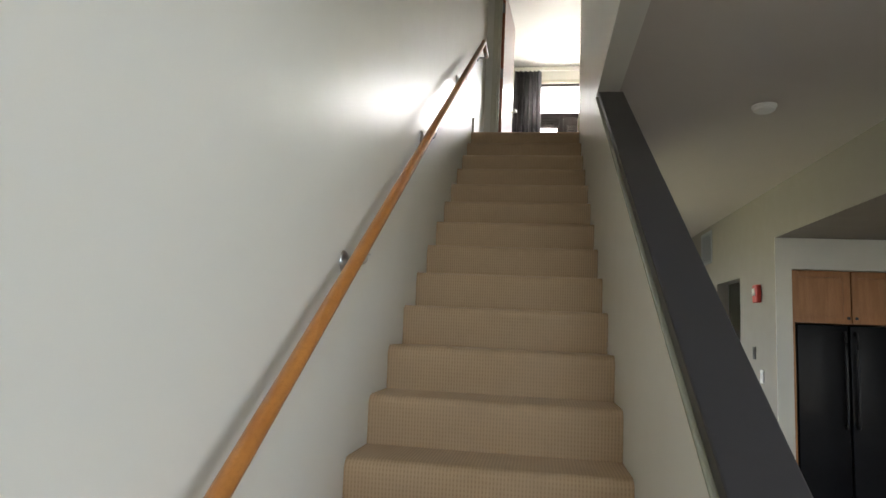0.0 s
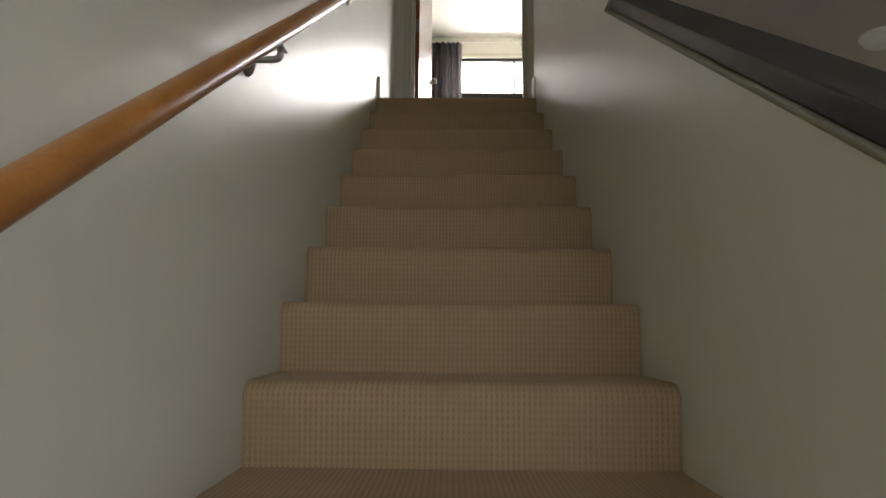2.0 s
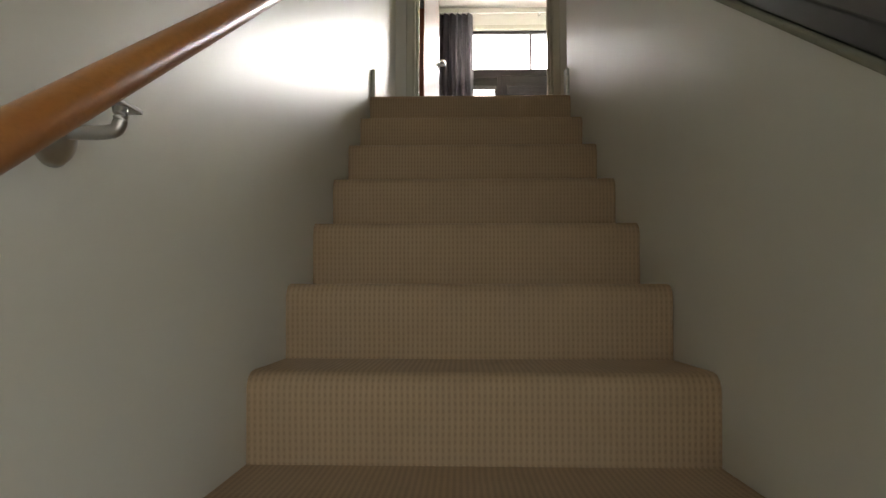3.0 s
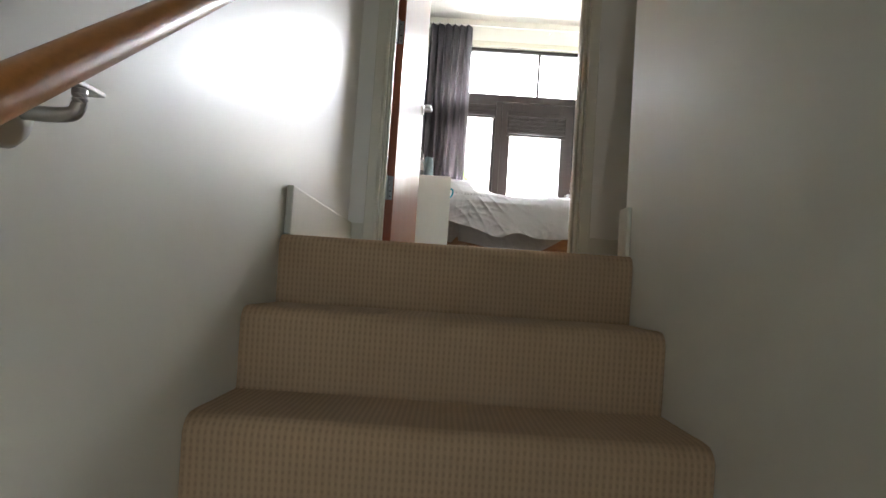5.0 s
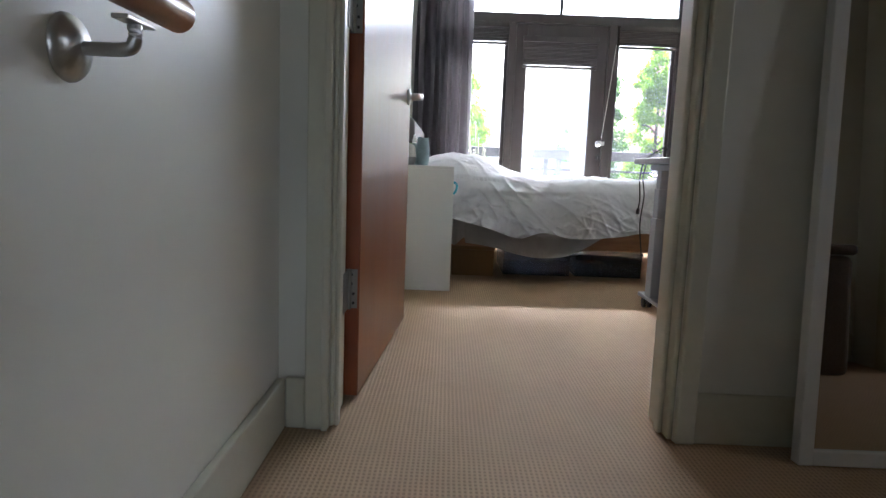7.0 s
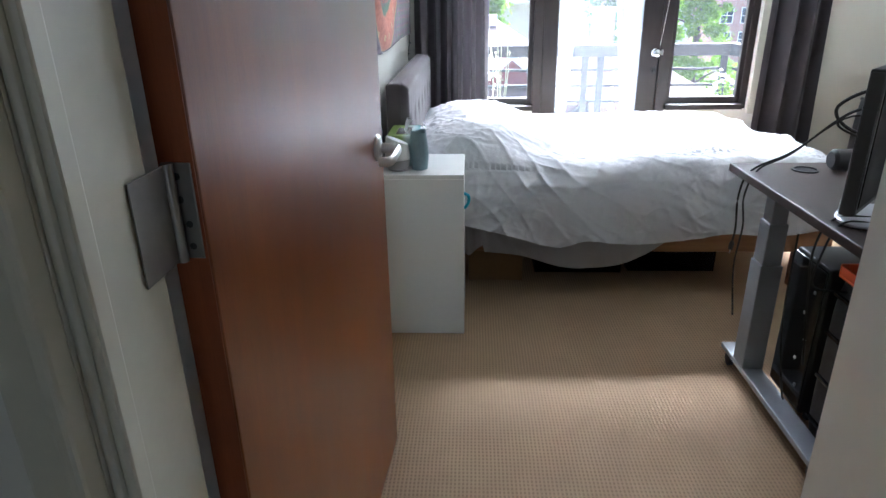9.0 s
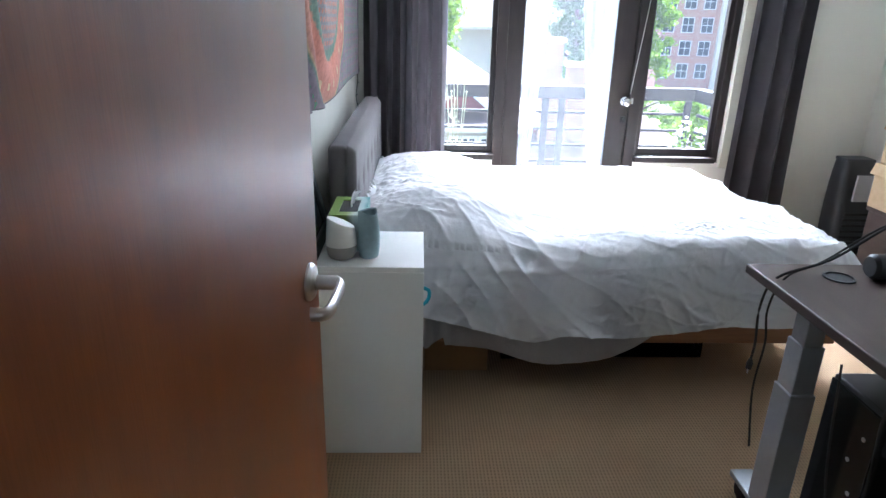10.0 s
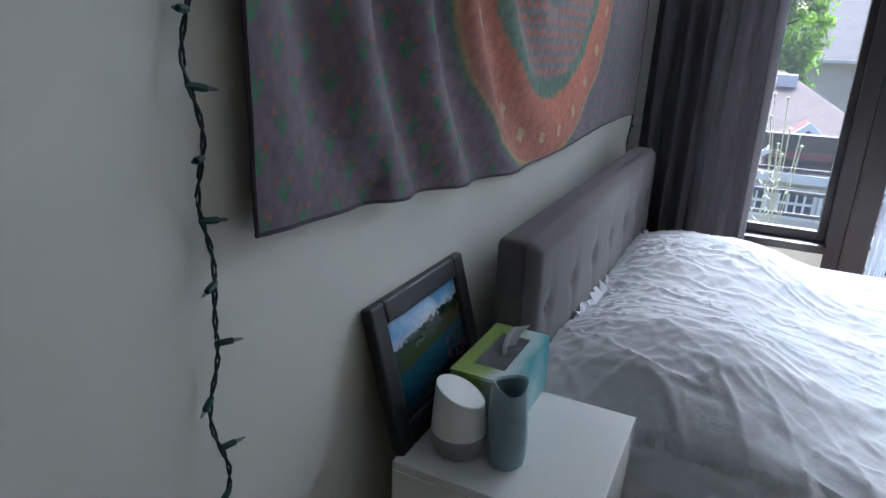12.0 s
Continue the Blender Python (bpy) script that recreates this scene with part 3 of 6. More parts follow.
# upper floors
bm = boxes(((0.0, W, 0.03, 0.16, -0.25, -0.004), (0.0, 3.45, 0.16, 5.13, -0.16, 0.0), (1.045, 3.45, -0.62, 0.16, -0.16, 0.0)))
structure("floor_upper", flat_uv(bm), CARPET, "beige loop-pile carpet of landing and bedroom", "floor")


def carpet_step(depth_back):
    """One carpeted step: rounded nosing, slightly raked riser; nosing front at y=0, top at z=0."""
    r = 0.034
    prof = [(depth_back, -RISE - 0.03), (depth_back, 0.0)]
    prof += [(0.12, 0.0), (0.06, 0.001)]
    for k in range(7):
        a = math.radians(90 + 15 * k)
        prof.append((r + r * math.cos(a) * 1.0, -r + r * math.sin(a)))
    prof += [(0.002, -0.07), (0.005, -0.12), (0.008, -RISE), (0.008, -RISE - 0.03)]
    run = [0.0]
    for (y0, z0), (y1, z1) in zip(prof, prof[1:]):
        run.append(run[-1] + math.hypot(y1 - y0, z1 - z0))
    bm = bmesh.new()
    layer = bm.loops.layers.uv.new("UVMap")
    cols = [[bm.verts.new((x, y, z)) for y, z in prof] for x in (0.001, 0.3, 0.6, W - 0.001)]
    xs = (0.001, 0.3, 0.6, W - 0.001)
    for i in range(3):
        for j in range(len(prof) - 1):
            f = bm.faces.new((cols[i][j], cols[i + 1][j], cols[i + 1][j + 1], cols[i][j + 1]))
            for loop, (a, b) in zip(f.loops, ((i, j), (i + 1, j), (i + 1, j + 1), (i, j + 1))):
                loop[layer].uv = (xs[a], run[b])
    for c in (cols[0], cols[-1]):
        bm.faces.new(c)
    bm.faces.new([c[0] for c in cols] + [c[-1] for c in cols[::-1]])
    return bm


staircase = new("staircase")
tagged(staircase, "straight carpeted staircase in beige loop pile", "stairs", "", "structure")
step = part("step", carpet_step(0.29), STAIR_CARPET, staircase, "", True)
step.location = (0, -17 * GO, -17 * RISE)
for k in range(1, 17):
    s = new("step", step.data)
    s.parent, s.location = staircase, (0, -k * GO, -k * RISE)
top_step = part("step", carpet_step(0.158), STAIR_CARPET, staircase, "", True)
top_step.location = (0, 0, 0)

# cap of the half wall, with a thin moulding under it
def sloped_bar(x0, x1, y0, y1, off0, off1, bevel=0.004):
    s = RISE / GO
    bm = bmesh.new()
    vs = [bm.verts.new((x, y, s * y + o)) for y in (y0, y1) for x in (x0, x1) for o in (off0, off1)]
    for q in ((0, 1, 3, 2), (4, 6, 7, 5), (0, 4, 5, 1), (2, 3, 7, 6), (0, 2, 6, 4), (1, 5, 7, 3)):
        bm.faces.new([vs[i] for i in q])
    bmesh.ops.bevel(bm, geom=list(bm.edges), offset=bevel, segments=2, affect="EDGES", profile=0.5)
    return bm


cap = thing("stair_rail_cap", (0.98, -3.2, -1.4), "charcoal painted sloping cap on the stair half wall", "railing")
cap_m = cap.matrix_world.inverted()
for nm, bm, mt, lb in (("cap_board", sloped_bar(0.928, 1.065, -4.75, -1.60, 0.757, 0.805), CAP, ""),
                       ("moulding", sloped_bar(0.9150, 1.050, -4.70, -1.58, 0.7435, 0.7565, 0.004), OLIVE, "thin dull olive moulding strip")):
    bm.transform(cap_m)
    part(nm, bm, mt, cap, lb)

# skirting, casings and jambs
SK = 0.132
def skirting(name, x0, x1, y0, y1, z=0.0):
    return structure(name, add_box(bmesh.new(), x0, x1, y0, y1, z + 0.001, z + SK, 0.004), TRIM, "off-white painted skirting board", "baseboard")

skirting("baseboard_landing_west", 0.001, 0.020, 0.032, 1.076)
skirting("baseboard_door_west", 0.020, 0.070, 1.076, 1.089)
skirting("baseboard_door_east", 1.047, 2.345, 1.076, 1.089)
skirting("baseboard_stair_end", 0.905, 0.919, 0.030, 0.104)
skirting("baseboard_stair_end_face", 0.919, 1.046, 0.091, 0.104)
skirting("baseboard_hall_south", 1.05, 2.34, -0.499, -0.486)
skirting("baseboard_closet_side", CX - 0.013, CX - 0.001, 1.30, CY + 0.012)
skirting("baseboard_closet_end", CX, 3.285, CY + 0.001, CY + 0.013)
skirting("baseboard_bedroom_west", 0.031, 0.044, 1.30, 5.12)
skirting("baseboard_bedroom_east", 3.286, 3.299, CY + 0.014, 5.12)


def casing(name, rows, label="off-white moulded door casing"):
    bm = bmesh.new()
    for r in rows:
        add_box(bm, *r, 0.005)
    return structure(name, bm, TRIM, label, "trim")


casing("trim_door_casing", ((0.070, DX0 - 0.004, 1.068, 1.0895, 0.002, DTOP + 0.06), (0.112, DX0 + 0.002, 1.058, 1.0895, 0.002, DTOP + 0.004),
                            (DX1 - 0.002, 1.046, 1.066, 1.0895, 0.002, DTOP + 0.06),
                            (DX0 - 0.003, DX1 + 0.003, 1.068, 1.0895, DTOP + 0.004, DTOP + 0.06)))
casing("trim_door_jamb", ((DX0 + 0.0005, DX0 + 0.012, 1.092, 1.245, 0.002, DTOP), (DX1 - 0.014, DX1 - 0.0005, 1.092, 1.245, 0.002, DTOP), (DX0, DX1, 1.092, 1.245, DTOP - 0.014, DTOP - 0.0005),
                          (DX1 - 0.027, DX1 - 0.014, 1.13, 1.165, 0.002, DTOP - 0.014), (DX0 + 0.012, DX0 + 0.024, 1.095, 1.125, 0.002, DTOP - 0.014)), "off-white door jamb with its stop")
casing("trim_door_casing_inner", ((DX1 + 0.002, 1.075, 1.236, 1.256, 0.002, DTOP + 0.06), (0.045, DX0 - 0.004, 1.236, 1.256, 0.002, DTOP + 0.06)))
casing("trim_hall_door_casing", ((2.330, 2.349, -0.32, -0.25, 0.002, 2.11), (2.330, 2.349, 0.55, 0.62, 0.002, 2.11), (2.330, 2.349, -0.25, 0.55, 2.05, 2.11)))
hall_leaf = thing("hall_door", (2.48, -0.22, 0.01), "dark brown wooden door, open, off the side hall", "door")
part("leaf", box(0.0, 0.76, -0.02, 0.02, 0, 2.02, 0.003), DOOR_EDGE, hall_leaf)


# ---- bedroom door ----
def bedroom_door():
    d = thing("door_bedroom", (0.172, 1.285, 0.012), "open flush door in red-brown wood veneer", "door", "", -math.degrees(math.atan2(0.066, 0.925)))
    Wd, Hd, T = 0.934, 2.02, 0.044
    part("leaf", box(-T, 0, 0, Wd, 0, Hd, 0.0025), DOOR_WOOD, d)
    part("edge_band", box(-T + 0.002, -0.002, -0.0012, 0.003, 0.002, Hd - 0.002), DOOR_EDGE, d, "solid red-brown hinge edge")
    for z in (0.31, 1.05, 1.80):
        hb_ = boxes(((-T + 0.006, -0.005, -0.004, -0.0015, z - 0.055, z + 0.055), (-0.0315, -0.0295, -0.088, -0.016, z - 0.055, z + 0.055)), 0.0008)
        for v in hb_.verts:
            if v.co.y < -0.015:
                v.co.x -= 0.0714 * v.co.y
        h = part("hinge", hb_, HINGE_STEEL, d, "brushed steel hinge with two leaves")
        bm = bmesh.new()
        tube(bm, ((-0.027, -0.011, z - 0.056), (-0.027, -0.011, z + 0.056)), 0.0065, 10)
        part("knuckle", bm, HINGE_STEEL, h, "", True)
        for dz in (-0.04, -0.014, 0.014, 0.04):
            b2 = bmesh.new()
            lathe(b2, ((0.0042, 0), (0.0042, 0.0006), (0.002, 0.0012)), (0, 0, 0), 8, Matrix.Translation((-0.016 - 0.006 * (dz > 0), -0.004, z + dz)) @ pose(0, 0, 0, 90, 0, 0))
            part("screw", b2, BLACK, h)
    for side, nm in ((1, "lever_handle"), (-1, "lever_handle")):
        x = 0.0 if side > 0 else -T
        y, z = Wd - 0.066, 0.925
        m = Matrix.Translation((x, y, z)) @ pose(0, 0, 0, 0, 90 * side, 0)
        bm = bmesh.new()
        lathe(bm, ((0.033, 0.0), (0.033, 0.004), (0.029, 0.009), (0.0145, 0.012), (0.0125, 0.014), (0.0125, 0.046), (0.011, 0.05)), (0, 0, 0), 28, m)
        h = part(nm, bm, STEEL, d, "satin nickel lever handle", True)
        lev = smooth_path(((x + side * 0.044, y + 0.006, z), (x + side * 0.056, y - 0.012, z), (x + side * 0.057, y - 0.05, z - 0.002), (x + side * 0.056, y - 0.092, z - 0.004),
                           (x + side * 0.048, y - 0.107, z - 0.005), (x + side * 0.028, y - 0.109, z - 0.005)), 6)
        b2 = bmesh.new()
        tube(b2, lev, 0.0078, 12)
        for v in b2.verts:
            v.co.z = z + (v.co.z - z) * 1.5
        part("lever", b2, STEEL, h, "", True)
    part("latch_plate", box(-T + 0.01, -0.01, Wd - 0.0005, Wd + 0.0015, 0.885, 0.965), STEEL, d, "steel latch plate")
    return d


bedroom_door()

strike = thing("wall_plate", (CX - 0.0005, 1.634, 0.810), "small steel plate with a dark centre on the wall", "wall plate")
part("plate", boxes(((-0.002, 0.0, -0.02, 0.02, 0.018, 0.036), (-0.002, 0.0, -0.02, 0.02, -0.036, -0.018), (-0.002, 0.0, -0.02, -0.012, -0.018, 0.018), (-0.002, 0.0, 0.012, 0.02, -0.018, 0.018))), STEEL, strike)
part("centre", box(-0.0008, 0.0, -0.012, 0.012, -0.018, 0.018), RUBBER, strike, "dark centre of the plate")


# ---- handrail on the stair wall ----
def handrail():
    h = thing("handrail", (0.0, -1.5, 0), "varnished orange-brown round wooden handrail on steel brackets", "handrail")
    X, s, r = 0.072, RISE / GO, 0.0208
    zl = lambda y: 0.789 + s * y
    pts = [(X, -4.55, zl(-4.55)), (X, -3.4, zl(-3.4)), (X, -2.2, zl(-2.2)), (X, -1.0, zl(-1.0)), (X, 0.02, zl(0.02)), (X, 0.05, 0.832), (X, 0.09, 0.838), (X, 0.36, 0.838)]
    bm = bmesh.new()
    tube(bm, [(p[0], p[1] + 1.5, p[2]) for p in pts], r, 20)
    part("rail", bm, RAIL_WOOD, h, "", True)
    for y, zr in ((-4.42, None), (-3.33, None), (-2.20, None), (-1.03, None), (0.25, 0.838)):
        z = (zr if zr else zl(y)) - 0.06
        m = Matrix.Translation((0.0005, y + 1.5, z)) @ pose(0, 0, 0, 0, 90, 0)
        bm = bmesh.new()
        lathe(bm, ((0.036, 0.0), (0.036, 0.003), (0.031, 0.010), (0.016, 0.017), (0.009, 0.019)), (0, 0, 0), 24, m)
        b = part("bracket", bm, STEEL, h, "brushed steel wall bracket", True)
        arm = smooth_path(((0.012, y + 1.5, z), (X - 0.012, y + 1.5, z), (X, y + 1.5, z + 0.008), (X, y + 1.5, z + 0.030)), 5)
        b2 = bmesh.new()
        tube(b2, arm, 0.0075, 10)
        add_box(b2, X - 0.009, X + 0.009, y + 1.47, y + 1.53, z + 0.026, z + 0.031, 0.001, 1)
        part("arm", b2, STEEL, b, "", True)
    return h


handrail()


# ---- window wall: door, side lights, transom ----
def window_wall():
    y0, y1 = 5.145, 5.215
    w = tagged(new("window_1"), "dark brown wooden window wall with glazed balcony door", "window", "", "structure")
    def bar(name, rows, bevel=0.004):
        return part(name, boxes(rows, bevel), FRAME_WOOD, w)
    bar("window_frame", ((WX0 + 0.002, 0.345, y0, y1, 0.532, 2.496),))
    bar("window_frame", ((2.315, WX1 - 0.002, y0, y1, 0.532, 2.496),))
    bar("window_frame", ((0.345, 2.315, y0, y1, 2.455, 2.496),))
    bar("transom_bar", ((0.345, 2.315, y0 - 0.008, y1, 1.905, 1.985),))
    bar("mullion", ((1.306, 1.334, y0 + 0.004, y1 - 0.01, 1.985, 2.455),))
    bar("post", ((0.880, 0.945, y0 - 0.012, y1, 0.022, 1.905),))
    bar("post", ((1.735, 1.806, y0 - 0.012, y1, 0.022, 1.905),))
    # side lights: narrow sash frames, panes and sills
    for a, b in ((0.345, 0.880), (1.806, 2.315)):
        bar("sash", ((a, a + 0.03, y0 + 0.015, y1 - 0.012, 0.57, 1.905), (b - 0.03, b, y0 + 0.015, y1 - 0.012, 0.57, 1.905),
                     (a + 0.03, b - 0.03, y0 + 0.015, y1 - 0.012, 0.57, 0.612), (a + 0.03, b - 0.03, y0 + 0.015, y1 - 0.012, 1.865, 1.905)), 0.003)
        part("window_sill", box(a - 0.01, b + 0.01, y0 - 0.05, y1, 0.532, 0.568, 0.006), FRAME_WOOD, w, "dark painted sill")
        p = part("pane", box(a + 0.031, b - 0.031, 5.183, 5.187, 0.613, 1.864), GLASS, w)
        p.visible_shadow = False
    for a, b in ((0.346, 1.305), (1.335, 2.314)):
        p = part("pane", box(a, b, 5.180, 5.184, 1.986, 2.454), GLASS, w)
        p.visible_shadow = False
    # balcony door leaf
    d = part("door_leaf", boxes(((0.947, 1.046, y0 + 0.004, y1 - 0.016, 0.03, 1.90), (1.602, 1.733, y0 + 0.004, y1 - 0.016, 0.03, 1.90),
                                 (1.046, 1.602, y0 + 0.004, y1 - 0.016, 0.03, 0.24), (1.046, 1.602, y0 + 0.004, y1 - 0.016, 1.78, 1.90)), 0.004), FRAME_WOOD, w, "dark brown glazed balcony door")
    p = part("pane", box(1.047, 1.601, 5.176, 5.180, 0.241, 1.779), DOOR_GLASS, d)
    p.visible_shadow = False
    bm = bmesh.new()
    lathe(bm, ((0.027, 0), (0.027, 0.004), (0.011, 0.008), (0.010, 0.03), (0.024, 0.04), (0.028, 0.052), (0.024, 0.062), (0.010, 0.067)), (0, 0, 0), 20,
          Matrix.Translation((1.705, y0 + 0.004, 0.91)) @ pose(0, 0, 0, 90, 0, 0))
    part("door_knob", bm, CHROME, d, "polished round knob", True)
    part("thumb_turn", boxes(((1.690, 1.722, y0 - 0.004, y0 + 0.004, 0.775, 0.815), (1.703, 1.709, y0 - 0.022, y0 - 0.003, 0.785, 0.805)), 0.002), BLACK, d)
    part("catch", boxes(((1.742, 1.754, y0 - 0.018, y0 - 0.011, 0.895, 0.93),), 0.001), STEEL, w)
    return w


window_wall()
casing("trim_window_casing", ((WX1 + 0.001, 2.43, 5.108, 5.129, 0.50, 2.56), (0.23, WX0 - 0.001, 5.108, 5.129, 0.50, 2.56), (0.30, 2.36, 5.108, 5.129, 2.502, 2.56)), "white painted window casing")


def blind(x0, x1, z0, z1, y, label):
    """A raised venetian blind: head rail and a stack of slats."""
    b = thing("venetian_blind", ((x0 + x1) / 2, y, z1), label, "blind", "blinds of the window wall")
    h = (x1 - x0) / 2
    part("head_rail", box(-h, h, -0.024, 0.02, -0.045, 0.0, 0.003), FRAME_WOOD, b)
    n = int((z1 - z0 - 0.06) / 0.0125)
    slat = None
    for k in range(n):
        z = -0.055 - k * (z1 - z0 - 0.075) / n
        if slat is None:
            slat = part("slat", box(-h + 0.004, h - 0.004, -0.024, 0.024, -0.0046, 0.0046, 0.002, 1), FRAME_WOOD, b)
            slat.location.z = z
        else:
            s = new("slat", slat.data)
            s.parent, s.location = b, (0.0015 * math.sin(k * 2.3), 0.003 * math.sin(k * 1.7), z)
    part("bottom_rail", box(-h + 0.002, h - 0.002, -0.024, 0.024, z0 - z1, z0 - z1 + 0.016, 0.003), FRAME_WOOD, b)
    for x in (-h * 0.6, h * 0.6):
        bm = bmesh.new()
        tube(bm, ((x, -0.027, -0.03), (x, -0.027, z0 - z1 + 0.01)), 0.002, 6)
        part("ladder_cord", bm, BLACK, b)
    return b


blind(1.005, 1.642, 1.53, 1.79, 5.115, "dark wooden venetian blind raised on the balcony door")
blind(0.350, 0.876, 1.715, 1.90, 5.118, "dark venetian blind raised over the narrow side window")
blind(1.812, 2.312, 1.715, 1.90, 5.118, "dark venetian blind raised over the other side window")
bm = bmesh.new()
tube(bm, smooth_path(((1.79, 5.085, 1.74), (1.755, 5.083, 1.35), (1.715, 5.082, 0.96)), 5), 0.0016, 6)
cord = tagged(part("blind_pull_cord", bm, WHITE_PLASTIC, None, ""), "thin pale pull cord hung from the blind to the knob", "cord")


def sheer(x_top0, x_top1, x_bot0, x_bot1, label):
    y = 5.138
    def f(u, v):
        z = 1.78 - 1.50 * v
        k = min(1.0, v / 0.95)
        a, b = x_top0 + (x_bot0 - x_top0) * k, x_top1 + (x_bot1 - x_top1) * k
        return (a + (b - a) * u, y + 0.006 * math.sin(u * 21 + 2 * v), z)
    bm = grid(26, 20, f)
    bmesh.ops.solidify(bm, geom=list(bm.faces), thickness=0.0006)
    return tagged(part("sheer_curtain", bm, SHEER, None, "", True), label, "curtain", "sheers on the balcony door")


sheer(1.050, 1.225, 1.049, 1.105, "white translucent sheer gathered aside on the balcony door")
sheer(1.352, 1.600, 1.520, 1.600, "white translucent sheer hanging beside the door stile")


def drape(x0, x1, folds, label, seed):
    rnd = random.Random(seed)
    ph = rnd.random() * 6
    d = thing("curtain", ((x0 + x1) / 2, 5.03, 0.02), label, "curtain", "long curtains at the window")
    def f(u, v):
        z = 2.66 * (1 - v)
        spread = 1.0 + 0.10 * v
        p = u * folds * 2 * math.pi + ph + 0.5 * math.sin(3 * v + u * 9)
        amp = 0.034 + 0.045 / folds + 0.014 * v * math.sin(u * 13 + ph)
        x = ((u - 0.5) * spread + 0.012 * math.sin(p * 2 + v)) * (x1 - x0) + 0.008 * math.sin(4 * v + p)
        return (x, amp * math.sin(p) + 0.007 * math.sin(2.3 * p + 5 * v), z)
    bm = grid(int(folds * 24), 40, f)
    bmesh.ops.solidify(bm, geom=list(bm.faces), thickness=0.003)
    part("panel", bm, CURTAIN, d, "", True)
    return d


drape(0.105, 0.560, 6, "long dark grey pleated curtain behind the headboard", 3)
drape(2.365, 2.740, 3, "long dark grey pleated curtain beside the window", 5)
rod = thing("curtain_rod", (1.42, 5.03, 2.69), "thin white curtain rod over the window", "curtain rod")
bm = bmesh.new()
tube(bm, ((-1.36, 0, 0), (1.36, 0, 0)), 0.009, 10)
part("pole", bm, WHITE_PLASTIC, rod, "", True)
for x in (-1.33, 0.0, 1.33):
    part("bracket", boxes(((x - 0.01, x + 0.01, -0.01, 0.098, -0.02, 0.012),), 0.003), WHITE_PLASTIC, rod)


# ---- bed ----
def bed():
    b = thing("bed", (1.15, 4.05, 0.0), "low wooden platform bed with a white mattress", "bed")
    X0, X1, Y0, Y1 = 0.21 - 1.15, 2.06 - 1.15, 3.30 - 4.05, 4.80 - 4.05
    for y0, y1 in ((Y0, Y0 + 0.03), (Y1 - 0.03, Y1)):
        part("side_rail", box(X0, X1, y0, y1, 0.20, 0.32, 0.004), BED_WOOD, b)
    for x0, x1 in ((X0, X0 + 0.03), (X1 - 0.03, X1)):
        part("end_rail", box(x0, x1, Y0 + 0.031, Y1 - 0.031, 0.20, 0.32, 0.004), BED_WOOD, b)
    for x in (X0 + 0.05, X1 - 0.12):
        for y in (Y0 + 0.035, Y1 - 0.105):
            part("leg", box(x, x + 0.07, y, y + 0.07, 0.001, 0.255, 0.004), BED_WOOD, b)
    part("platform", box(X0 + 0.031, X1 - 0.031, Y0 + 0.031, Y1 - 0.031, 0.29, 0.315), BED_WOOD, b)
    part("mattress", box(X0 + 0.01, X1 - 0.01, Y0 + 0.01, Y1 - 0.01, 0.322, 0.575, 0.05, 4), MATTRESS, b, "pale quilted mattress", True)
    return b


bed()


def headboard():
    h = thing("headboard", (0.15, 4.05, 0.0), "button-tufted headboard in dark grey-brown linen", "headboard")
    cols, rows_ = 7, 2
    W2, Z1 = 0.745, 0.948
    spots = [(-W2 + (2 * W2) * (c + 0.5) / cols, 0.60 + 0.17 * r) for r in range(rows_) for c in range(cols)]
    def f(u, v):
        y, z = -W2 + 2 * W2 * u, 0.30 + (Z1 - 0.30) * v
        e = min(1.0, min(y + W2, W2 - y) / 0.03, (Z1 - z) / 0.03)
        x = 0.05 - 0.03 * (1 - max(e, 0)) ** 2
        for sy, sz in spots:
            d2 = (y - sy) ** 2 + (z - sz) ** 2
            x -= 0.011 * math.exp(-d2 / 0.0008) + 0.0018 * math.exp(-((y - sy) ** 2) / 0.0004 - ((z - sz) ** 2) / 0.012)
        return (x, y, z)
    bm = grid(140, 50, f)
    part("padded_front", bm, UPHOLSTERY, h, "", True)
    part("board", box(-0.047, 0.021, -W2, W2, 0.28, Z1, 0.018, 3), UPHOLSTERY, h, "", True)
    bt = None
    for sy, sz in spots:
        bm = bmesh.new()
        lathe(bm, ((0.011, -0.002), (0.010, 0.003), (0.005, 0.006)), (0, 0, 0), 12, pose(0, 0, 0, 0, 90, 0))
        if bt is None:
            bt = part("button", bm, UPHOLSTERY, h, "", True)
            bt.location = (0.0375, sy, sz)
        else:
            bm.free()
            o = new("button", bt.data)
            o.parent, o.location = h, (0.0375, sy, sz)
    for y in (-0.5, 0.5):
        part("leg", box(-0.03, 0.01, y - 0.035, y + 0.035, 0.001, 0.285, 0.003), BED_WOOD, h)
    return h


headboard()


def fold(p, k=1.0):
    return noise.fractal(Vector(p), 0.9, 2.1, 4) * k


